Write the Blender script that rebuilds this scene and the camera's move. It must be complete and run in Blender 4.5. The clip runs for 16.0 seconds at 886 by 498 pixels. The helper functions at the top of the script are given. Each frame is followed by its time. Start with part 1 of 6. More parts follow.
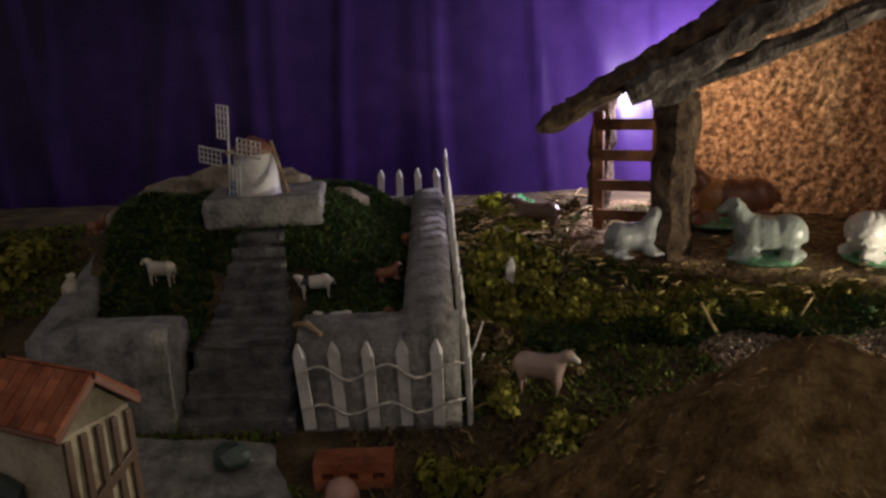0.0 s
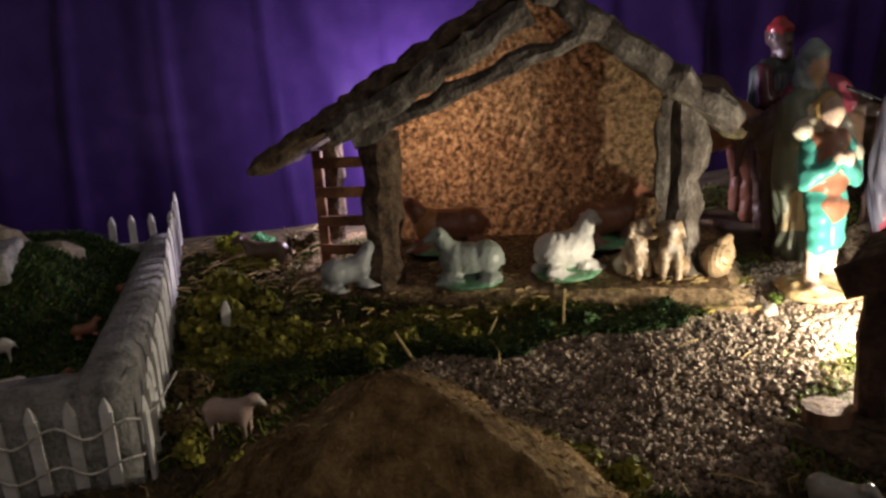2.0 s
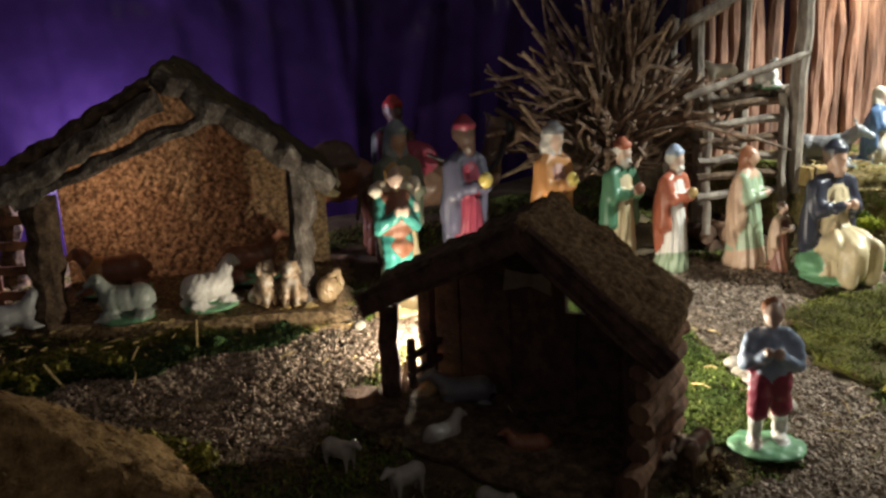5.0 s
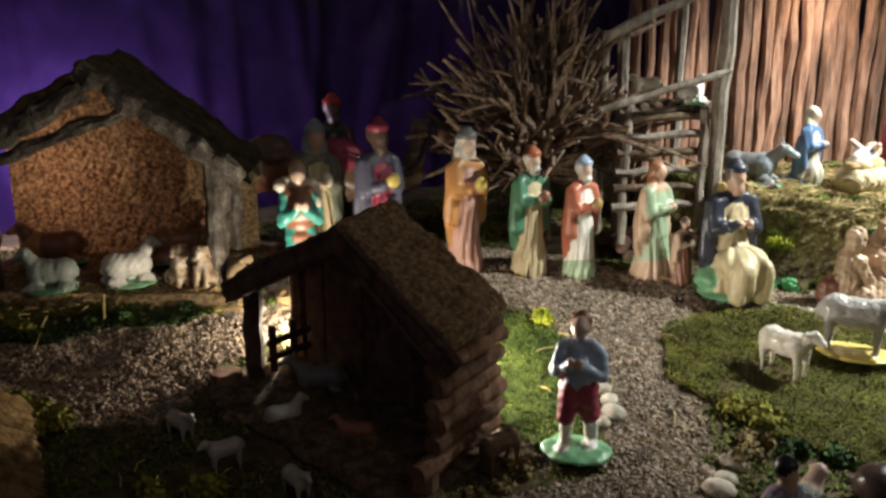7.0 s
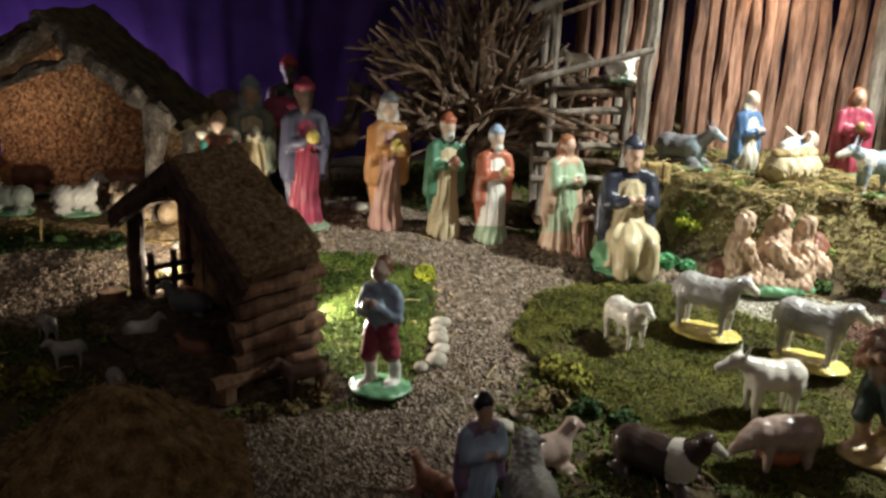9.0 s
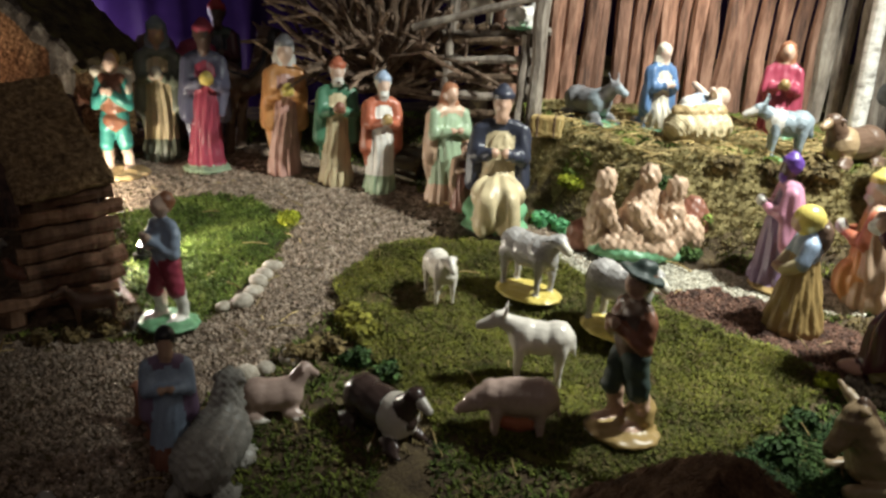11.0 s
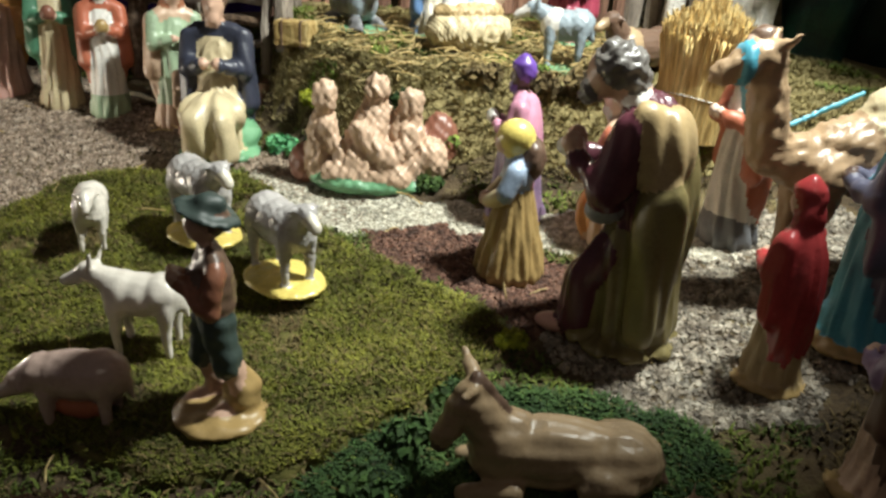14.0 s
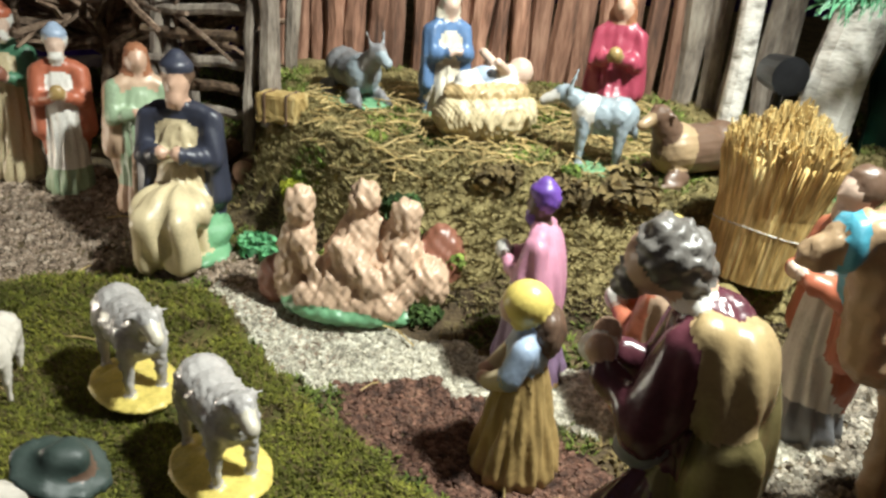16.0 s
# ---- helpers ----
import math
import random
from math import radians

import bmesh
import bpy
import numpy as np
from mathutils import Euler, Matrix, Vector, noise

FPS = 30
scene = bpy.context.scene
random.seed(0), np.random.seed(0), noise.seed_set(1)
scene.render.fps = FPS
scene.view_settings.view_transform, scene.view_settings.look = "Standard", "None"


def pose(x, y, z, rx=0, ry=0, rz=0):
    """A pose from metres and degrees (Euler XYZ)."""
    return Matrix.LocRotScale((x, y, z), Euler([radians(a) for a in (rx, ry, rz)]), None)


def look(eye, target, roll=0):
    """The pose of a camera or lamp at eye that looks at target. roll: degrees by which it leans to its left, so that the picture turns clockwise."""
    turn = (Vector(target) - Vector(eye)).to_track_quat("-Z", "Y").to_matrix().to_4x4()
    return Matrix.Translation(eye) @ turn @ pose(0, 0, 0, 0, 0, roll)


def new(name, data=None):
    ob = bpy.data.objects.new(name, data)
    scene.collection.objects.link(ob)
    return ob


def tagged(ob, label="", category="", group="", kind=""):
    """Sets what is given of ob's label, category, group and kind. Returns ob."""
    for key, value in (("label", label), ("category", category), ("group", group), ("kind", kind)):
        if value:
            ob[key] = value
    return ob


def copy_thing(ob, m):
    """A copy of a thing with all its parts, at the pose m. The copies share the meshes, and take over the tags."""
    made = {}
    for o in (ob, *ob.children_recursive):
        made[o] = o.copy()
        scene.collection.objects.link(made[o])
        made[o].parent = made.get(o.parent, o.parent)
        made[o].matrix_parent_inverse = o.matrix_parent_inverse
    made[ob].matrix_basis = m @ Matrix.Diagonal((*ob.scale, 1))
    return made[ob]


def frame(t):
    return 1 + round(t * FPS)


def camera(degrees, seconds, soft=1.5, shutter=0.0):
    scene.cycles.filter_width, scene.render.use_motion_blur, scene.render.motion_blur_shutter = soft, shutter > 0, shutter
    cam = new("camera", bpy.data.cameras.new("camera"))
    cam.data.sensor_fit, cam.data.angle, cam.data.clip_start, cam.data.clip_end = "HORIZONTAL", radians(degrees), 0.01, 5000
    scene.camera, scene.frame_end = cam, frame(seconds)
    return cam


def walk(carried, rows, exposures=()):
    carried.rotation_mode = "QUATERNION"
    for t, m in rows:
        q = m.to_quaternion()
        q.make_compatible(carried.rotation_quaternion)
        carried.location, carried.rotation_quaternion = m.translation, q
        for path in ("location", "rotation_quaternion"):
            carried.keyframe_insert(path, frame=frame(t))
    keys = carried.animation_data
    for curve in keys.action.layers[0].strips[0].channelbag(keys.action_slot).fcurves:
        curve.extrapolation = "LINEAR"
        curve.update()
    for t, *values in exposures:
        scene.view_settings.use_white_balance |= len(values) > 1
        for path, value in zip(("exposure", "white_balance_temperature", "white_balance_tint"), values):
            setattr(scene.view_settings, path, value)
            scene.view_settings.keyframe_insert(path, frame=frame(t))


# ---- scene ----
cam = camera(59.7, 16.0, 2.7)
PATH = [
    (0, (0.009, -0.053, 0.232), (-0.039, 1.887, -0.254), -2.5),
    (0.5, (0.033, -0.038, 0.237), (0.08, 1.903, -0.246), -2.4),
    (1, (0.067, -0.037, 0.24), (0.205, 1.902, -0.23), -2.8),
    (1.5, (0.085, -0.055, 0.242), (0.338, 1.875, -0.219), -3.3),
    (2, (0.096, -0.075, 0.243), (0.471, 1.836, -0.212), -3.8),
    (2.5, (0.108, -0.101, 0.24), (0.598, 1.786, -0.204), -4.4),
    (3, (0.119, -0.13, 0.237), (0.724, 1.726, -0.2), -4.8),
    (3.5, (0.132, -0.163, 0.239), (0.838, 1.657, -0.196), -4.8),
    (4, (0.142, -0.196, 0.24), (0.948, 1.586, -0.176), -4.5),
    (4.5, (0.152, -0.231, 0.261), (1.037, 1.515, -0.152), -3.4),
    (4.7, (0.158, -0.246, 0.278), (1.062, 1.487, -0.145), -2.8),
    (6.8, (0.282, -0.345, 0.304), (1.079, 1.429, -0.163), -0.3),
    (7, (0.3, -0.368, 0.304), (1.051, 1.426, -0.165), -0.3),
    (7.5, (0.354, -0.422, 0.31), (1.017, 1.401, -0.177), 0.1),
    (8, (0.401, -0.468, 0.31), (0.992, 1.375, -0.193), 0.7),
    (8.2, (0.416, -0.484, 0.305), (0.979, 1.368, -0.196), 1.1),
    (10.3, (0.653, -0.483, 0.284), (0.987, 1.406, -0.282), 3.1),
    (10.5, (0.677, -0.492, 0.286), (0.975, 1.399, -0.294), 3.1),
    (11, (0.739, -0.514, 0.283), (0.956, 1.377, -0.331), 3.3),
    (11.5, (0.781, -0.53, 0.272), (0.957, 1.354, -0.377), 3.6),
    (12, (0.825, -0.53, 0.261), (0.977, 1.341, -0.429), 3.7),
    (12.5, (0.865, -0.515, 0.253), (1.038, 1.338, -0.478), 3.6),
    (13, (0.902, -0.496, 0.248), (1.118, 1.342, -0.51), 3.4),
    (13.5, (0.935, -0.469, 0.251), (1.204, 1.354, -0.527), 3.3),
    (14, (0.966, -0.426, 0.257), (1.257, 1.394, -0.519), 3.2),
    (14.5, (0.98, -0.374, 0.276), (1.279, 1.44, -0.512), 3.3),
    (15, (0.98, -0.336, 0.287), (1.27, 1.483, -0.492), 4.2),
    (15.5, (0.992, -0.313, 0.291), (1.236, 1.514, -0.484), 4.5),
    (16, (1.003, -0.291, 0.297), (1.207, 1.541, -0.477), 4.5),
]
walk(cam, [(t, look(eye, target, roll)) for t, eye, target, roll in PATH],
     [(0, 1.5), (1.5, 1.3), (3, 0.85), (4.5, 0.55), (7.5, .42), (10.5, 0.12), (13, 0.08), (16, 0.0)])

# ---- light: a dim room, a bulb over the manger, an LED behind the small stall, a lamp behind the stable ----
world = bpy.data.worlds.new("dim_room")
scene.world = world
world.use_nodes = True
world.node_tree.nodes["Background"].inputs[0].default_value = (0.96, 0.84, 0.76, 1)
world.node_tree.nodes["Background"].inputs[1].default_value = 0.045


def lamp(name, at, watts, colour, radius, aim=None, cone=150, blend=0.6):
    data = bpy.data.lights.new(name, "SPOT" if aim else "POINT")
    data.energy, data.color, data.shadow_soft_size = watts, colour, radius
    ob = new(name, data)
    if aim:
        data.spot_size, data.spot_blend = radians(cone), blend
        ob.matrix_world = look(at, aim)
    else:
        ob.location = at
    return ob


LED = (0.535, 0.200, 0.060)
LED2 = (0.444, 0.302, 0.068)
BULB = (1.128, 0.345, 0.392)
SPOT = (1.30, -0.05, 0.68)
BACK = (0.250, 0.664, 0.190)
lamp("led_light", LED, 1.5, (1.0, 0.92, 0.78), 0.006, (0.66, 0.12, 0.03), 150, 0.3)
lamp("led_light", LED2, 1.15, (1.0, 0.89, 0.70), 0.005)
lamp("bulb_light", BULB, 0.55, (1.0, 0.86, 0.66), 0.010)
lamp("spot_light", SPOT, 44.0, (0.95, 1.0, 0.93), 0.03, (1.06, 0.200, 0.08), 70, 0.6)
lamp("back_light", BACK, 1.5, (0.92, 0.80, 1.0), 0.025)
# the room beyond the display: a warm ceiling lamp and a violet stage lamp, both dim
lamp("room_light", (1.1, -1.9, 1.6), 5.5, (1.0, 0.84, 0.66), 0.25)
lamp("stage_light", (-0.5, -1.3, 0.75), 0.35, (0.42, 0.30, 1.0), 0.06)

# ---- materials ----
MATS = {}


def material(name, colours, scale=60.0, rough=0.8, bump=0.4, fine=400.0, metal=0.0, detail=6.0, stretch=(1, 1, 1), per="", spread=0.25, coat=0.0, object_space=False):
    """Mixed colours over coarse noise, a finer mottling, a bump of both scales. per: 'object' or 'island' varies the value piece by piece."""
    if name in MATS:
        return MATS[name]
    m = bpy.data.materials.new(name)
    m.use_nodes = True
    nt = m.node_tree
    bsdf = nt.nodes["Principled BSDF"]
    where = nt.nodes.new("ShaderNodeTexCoord" if object_space else "ShaderNodeNewGeometry").outputs["Object" if object_space else "Position"]
    mapping = nt.nodes.new("ShaderNodeMapping")
    mapping.inputs["Scale"].default_value = stretch
    nt.links.new(where, mapping.inputs[0])
    coarse, small = nt.nodes.new("ShaderNodeTexNoise"), nt.nodes.new("ShaderNodeTexNoise")
    for node, s in ((coarse, scale), (small, fine)):
        nt.links.new(mapping.outputs[0], node.inputs["Vector"])
        node.inputs["Scale"].default_value, node.inputs["Detail"].default_value = s, detail
    ramp = nt.nodes.new("ShaderNodeValToRGB")
    steps = ramp.color_ramp.elements
    while len(steps) < len(colours):
        steps.new(0.5)
    for k, c in enumerate(colours):
        steps[k].position = 0.32 + 0.36 * k / max(1, len(colours) - 1)
        steps[k].color = (*c, 1)
    mix = nt.nodes.new("ShaderNodeMath")
    mix.operation = "MULTIPLY_ADD"
    nt.links.new(small.outputs[0], mix.inputs[0])
    mix.inputs[1].default_value = 0.35
    sub = nt.nodes.new("ShaderNodeMath")
    sub.operation = "MULTIPLY_ADD"
    nt.links.new(coarse.outputs[0], sub.inputs[0])
    sub.inputs[1].default_value, sub.inputs[2].default_value = 0.8, -0.075
    nt.links.new(sub.outputs[0], mix.inputs[2])
    nt.links.new(mix.outputs[0], ramp.inputs[0])
    out = ramp.outputs[0]
    if per:
        info = nt.nodes.new("ShaderNodeObjectInfo" if per == "object" else "ShaderNodeNewGeometry")
        hsv = nt.nodes.new("ShaderNodeHueSaturation")
        span = nt.nodes.new("ShaderNodeMapRange")
        nt.links.new(info.outputs["Random" if per == "object" else "Random Per Island"], span.inputs[0])
        span.inputs[3].default_value, span.inputs[4].default_value = 1 - spread, 1 + spread
        nt.links.new(span.outputs[0], hsv.inputs["Value"])
        nt.links.new(out, hsv.inputs["Color"])
        out = hsv.outputs[0]
    nt.links.new(out, bsdf.inputs["Base Color"])
    bsdf.inputs["Roughness"].default_value, bsdf.inputs["Metallic"].default_value = rough, metal
    bsdf.inputs["Coat Weight"].default_value = coat
    if bump:
        both = nt.nodes.new("ShaderNodeMath")
        nt.links.new(coarse.outputs[0], both.inputs[0])
        nt.links.new(small.outputs[0], both.inputs[1])
        b = nt.nodes.new("ShaderNodeBump")
        b.inputs["Strength"].default_value, b.inputs["Distance"].default_value = bump, 0.0015
        nt.links.new(both.outputs[0], b.inputs["Height"])
        nt.links.new(b.outputs[0], bsdf.inputs["Normal"])
    MATS[name] = m
    return m


def paint(name, c, rough=0.38, wear=0.16):
    """Painted plaster or resin: slightly blotchy, with darker rubbed places."""
    grey = 0.3 * c[0] + 0.6 * c[1] + 0.1 * c[2]
    c = tuple(v * 0.82 + grey * 0.18 + 0.012 for v in c)
    lo, hi = tuple(v * (1 - wear * 1.6) for v in c), tuple(min(1, v * (1 + wear * 0.5)) for v in c)
    return material("paint_" + name, (lo, c, hi), 45, rough, 0.12, 500)


BARK = material("bark", ((0.030, 0.022, 0.017), (0.10, 0.082, 0.068), (0.24, 0.215, 0.185)), 90, 0.95, 1.0, 420, stretch=(1, 1, 0.6))
BARKBROWN = material("brown_bark", ((0.022, 0.013, 0.008), (0.085, 0.052, 0.030), (0.17, 0.115, 0.070)), 110, 0.95, 1.0, 380)
CHIP = material("cork_chip", ((0.09, 0.056, 0.028), (0.24, 0.155, 0.078), (0.42, 0.30, 0.165)), 240, 0.95, 1.0, 650, detail=3)
RUSSET = material("russet_thatch", ((0.050, 0.024, 0.012), (0.150, 0.078, 0.042), (0.27, 0.16, 0.09)), 110, 0.95, 0.9, 600, per="island")
THATCH = material("thatch", ((0.12, 0.068, 0.024), (0.32, 0.20, 0.082), (0.52, 0.36, 0.17)), 110, 0.95, 0.9, 600, per="island")
MOSSROOF = material("mossy_bark", ((0.018, 0.013, 0.007), (0.075, 0.056, 0.026), (0.125, 0.110, 0.040)), 70, 0.95, 1.0, 300)
LOG = material("log_wood", ((0.045, 0.023, 0.013), (0.145, 0.075, 0.042), (0.25, 0.145, 0.085)), 60, 0.85, 0.8, 260, stretch=(1, 1, 0.25), per="object", spread=0.35)
STAKE = material("stake_wood", ((0.055, 0.026, 0.016), (0.20, 0.098, 0.062), (0.33, 0.185, 0.125)), 70, 0.8, 0.9, 300, stretch=(1.5, 1.5, 0.22), per="object", spread=0.3)
TWIG = material("twig_wood", ((0.06, 0.036, 0.022), (0.19, 0.125, 0.085), (0.33, 0.24, 0.17)), 120, 0.8, 0.6, 500, per="island", spread=0.3)
GREYWOOD = material("weathered_wood", ((0.075, 0.06, 0.048), (0.19, 0.155, 0.125), (0.31, 0.27, 0.22)), 90, 0.85, 0.7, 400, stretch=(1, 1, 0.3))
ORANGEWOOD = material("orange_wood", ((0.13, 0.05, 0.02), (0.25, 0.105, 0.045), (0.34, 0.16, 0.075)), 80, 0.7, 0.4, 400)
DARKWOOD = material("dark_wood", ((0.022, 0.010, 0.008), (0.065, 0.031, 0.022), (0.11, 0.058, 0.04)), 90, 0.8, 0.7, 300)
CUTWOOD = material("cut_wood", ((0.22, 0.15, 0.085), (0.42, 0.31, 0.19)), 120, 0.8, 0.3)
CEMENT = material("grey_plaster", ((0.10, 0.095, 0.09), (0.235, 0.225, 0.21), (0.36, 0.345, 0.325)), 75, 0.95, 0.8, 380)
DARKCEMENT = material("dark_plaster", ((0.045, 0.046, 0.048), (0.105, 0.105, 0.105), (0.19, 0.185, 0.175)), 75, 0.95, 0.9, 380)
STONE = material("pale_stone", ((0.20, 0.165, 0.125), (0.38, 0.335, 0.27), (0.52, 0.47, 0.40)), 60, 0.8, 0.5, 300, per="object")
ROCK = material("beige_rock", ((0.11, 0.085, 0.062), (0.26, 0.215, 0.16), (0.40, 0.345, 0.27)), 50, 0.9, 0.9, 260)
SOIL = material("soil", ((0.022, 0.015, 0.007), (0.078, 0.052, 0.026), (0.135, 0.105, 0.045)), 45, 1.0, 1.0, 420)
HAYSOIL = material("dry_turf", ((0.10, 0.078, 0.030), (0.20, 0.160, 0.066), (0.32, 0.265, 0.12)), 90, 1.0, 1.0, 500)
GRAVEL = material("gravel_stone", ((0.11, 0.077, 0.055), (0.25, 0.185, 0.135), (0.40, 0.325, 0.255)), 130, 0.85, 0.4, 700, per="island", spread=0.38)
PALEGRAVEL = material("pale_gravel", ((0.25, 0.22, 0.17), (0.42, 0.39, 0.31), (0.58, 0.55, 0.46)), 130, 0.85, 0.4, 700, per="island", spread=0.4)
GREYGRAVEL = material("grey_gravel", ((0.10, 0.078, 0.058), (0.23, 0.195, 0.15), (0.42, 0.38, 0.31)), 90, 0.85, 0.4, 700, per="island", spread=0.55)
BARKCHIP = material("bark_chips", ((0.035, 0.016, 0.010), (0.11, 0.052, 0.034), (0.19, 0.105, 0.07)), 130, 0.9, 0.4, 700, per="island", spread=0.5)
GRASS = material("mat_grass", ((0.055, 0.062, 0.006), (0.135, 0.140, 0.014), (0.22, 0.215, 0.028)), 28, 0.85, 0.0, 300, per="island", spread=0.5)
MOSS = material("green_moss", ((0.035, 0.060, 0.008), (0.095, 0.125, 0.016), (0.165, 0.175, 0.028)), 24, 0.9, 0.0, 300, per="island", spread=0.55)
LAWN = material("light_moss", ((0.06, 0.095, 0.015), (0.135, 0.19, 0.03), (0.24, 0.29, 0.06)), 30, 0.9, 0.0, 300, per="island", spread=0.55)
DARKMOSS = material("dark_green_moss", ((0.012, 0.034, 0.007), (0.030, 0.068, 0.013), (0.060, 0.105, 0.022)), 30, 0.9, 0.0, 300, per="island", spread=0.5)
BROWNMOSS = material("brown_moss", ((0.050, 0.034, 0.013), (0.125, 0.088, 0.034), (0.21, 0.155, 0.060)), 30, 0.9, 0.0, 300, per="island", spread=0.5)
YELLOWMOSS = material("yellow_lichen", ((0.13, 0.15, 0.008), (0.28, 0.31, 0.018), (0.42, 0.42, 0.035)), 60, 0.9, 0.2, 300, per="island", spread=0.4)
OLIVEMOSS = material("olive_lichen", ((0.075, 0.075, 0.008), (0.19, 0.18, 0.022), (0.29, 0.26, 0.042)), 60, 0.9, 0.2, 300, per="island", spread=0.45)
MINTMOSS = material("mint_lichen", ((0.05, 0.20, 0.08), (0.12, 0.38, 0.17), (0.22, 0.52, 0.28)), 60, 0.9, 0.2, 300, per="island", spread=0.4)
STRAW = material("straw", ((0.20, 0.135, 0.045), (0.40, 0.29, 0.115), (0.58, 0.45, 0.21)), 120, 0.75, 0.2, 500, per="island", spread=0.35)
TURFSTRAW = material("turf_straw", ((0.14, 0.110, 0.040), (0.26, 0.210, 0.085), (0.38, 0.315, 0.14)), 60, 0.85, 0.2, 500, per="island", spread=0.28)
MATBASE = material("mat_backing", ((0.045, 0.045, 0.008), (0.085, 0.080, 0.014), (0.13, 0.105, 0.030)), 40, 0.95, 0.8, 300)
BRINDLE = material("brindle_paint", ((0.16, 0.10, 0.055), (0.34, 0.24, 0.15), (0.60, 0.56, 0.50)), 70, 0.4, 0.2, 200)
GOLDSTRAW = material("gold_straw", ((0.32, 0.20, 0.06), (0.54, 0.38, 0.14), (0.72, 0.58, 0.28)), 100, 0.7, 0.4, 400, stretch=(1, 1, 0.2), per="island", spread=0.3)
WHITEPLASTIC = material("white_plastic", ((0.50, 0.48, 0.45), (0.68, 0.66, 0.63), (0.76, 0.74, 0.71)), 90, 0.5, 0.15)
STRING = material("white_string", ((0.42, 0.40, 0.36), (0.62, 0.59, 0.54)), 300, 0.9, 0.2)
TERRACOTTA = material("terracotta", ((0.20, 0.052, 0.022), (0.36, 0.105, 0.045), (0.46, 0.165, 0.08)), 70, 0.8, 0.4, per="object")
CREAMPAINT = material("cream_plaster", ((0.26, 0.21, 0.14), (0.44, 0.38, 0.27), (0.55, 0.49, 0.36)), 60, 0.85, 0.4)
PINE = material("pine_needles", ((0.03, 0.13, 0.06), (0.09, 0.29, 0.15), (0.26, 0.46, 0.31)), 60, 0.5, 0.0, per="island", spread=0.35)
BIRCH = material("birch_bark", ((0.20, 0.18, 0.155), (0.56, 0.53, 0.48), (0.70, 0.67, 0.62)), 45, 0.8, 0.6, 200, stretch=(1, 1, 2.5))
BLACK = material("black_plastic", ((0.008, 0.008, 0.009), (0.018, 0.018, 0.02)), 60, 0.35, 0.1)
GREENCLOTH = material("green_foil", ((0.003, 0.010, 0.010), (0.005, 0.026, 0.018), (0.008, 0.055, 0.030)), 30, 0.4, 0.5)
TARP = material("violet_sheet", ((0.017, 0.008, 0.050), (0.029, 0.013, 0.080), (0.046, 0.022, 0.115)), 5, 0.27, 0.25, 35, detail=4)
TARP.node_tree.nodes["Principled BSDF"].inputs["Specular IOR Level"].default_value = 0.22
ROOM = material("room_paint", ((0.30, 0.28, 0.26), (0.38, 0.36, 0.33)), 3, 0.9, 0.1)

# ---- building helpers ----


def link(name, bm, mats, smooth=False):
    me = bpy.data.meshes.new(name)
    bm.to_mesh(me)
    bm.free()
    for m in mats if isinstance(mats, (list, tuple)) else [mats]:
        me.materials.append(m)
    if smooth:
        me.polygons.foreach_set("use_smooth", [True] * len(me.polygons))
    return new(name, me)


def part(name, bm, mats, parent, label="", smooth=False):
    ob = link(name, bm, mats, smooth)
    ob.parent = parent
    if label:
        ob["label"] = label
    return ob


def thing(name, label, category, m=None, group="", kind=""):
    ob = new(name)
    ob.empty_display_size = 0.02
    if m is not None:
        ob.matrix_world = m
    return tagged(ob, label, category, group, kind)


def raw(name, verts, faces, mats, smooth=False):
    me = bpy.data.meshes.new(name)
    me.from_pydata(verts, [], faces)
    for m in mats if isinstance(mats, (list, tuple)) else [mats]:
        me.materials.append(m)
    if smooth:
        me.polygons.foreach_set("use_smooth", [True] * len(me.polygons))
    return new(name, me)


def tube(bm, pts, radii, sides=8, rough=0.0, squash=1.0, seed=0, caps=True):
    """A round bar along pts with a radius at each."""
    rng = random.Random(seed)
    pts = [Vector(p) for p in pts]
    rings = []
    for k, p in enumerate(pts):
        d = (pts[min(k + 1, len(pts) - 1)] - pts[max(k - 1, 0)]).normalized()
        side = d.cross(Vector((0, 0, 1)) if abs(d.z) < 0.9 else Vector((0, 1, 0))).normalized()
        up = side.cross(d)
        r = radii[k] if isinstance(radii, (list, tuple)) else radii
        rings.append([bm.verts.new(p + (side * math.cos(a) + up * math.sin(a) * squash) * r * (1 + rng.uniform(-rough, rough)))
                      for a in (2 * math.pi * i / sides for i in range(sides))])
    for a, b in zip(rings, rings[1:]):
        for i in range(sides):
            bm.faces.new((a[i], a[(i + 1) % sides], b[(i + 1) % sides], b[i]))
    if caps:
        bm.faces.new(rings[0][::-1])
        bm.faces.new(rings[-1])


def line(a, b, n, wobble=0.0, seed=0):
    rng = random.Random(seed)
    a, b = Vector(a), Vector(b)
    return [a.lerp(b, k / n) + Vector([rng.uniform(-wobble, wobble) for _ in range(3)]) * (0 < k < n) for k in range(n + 1)]


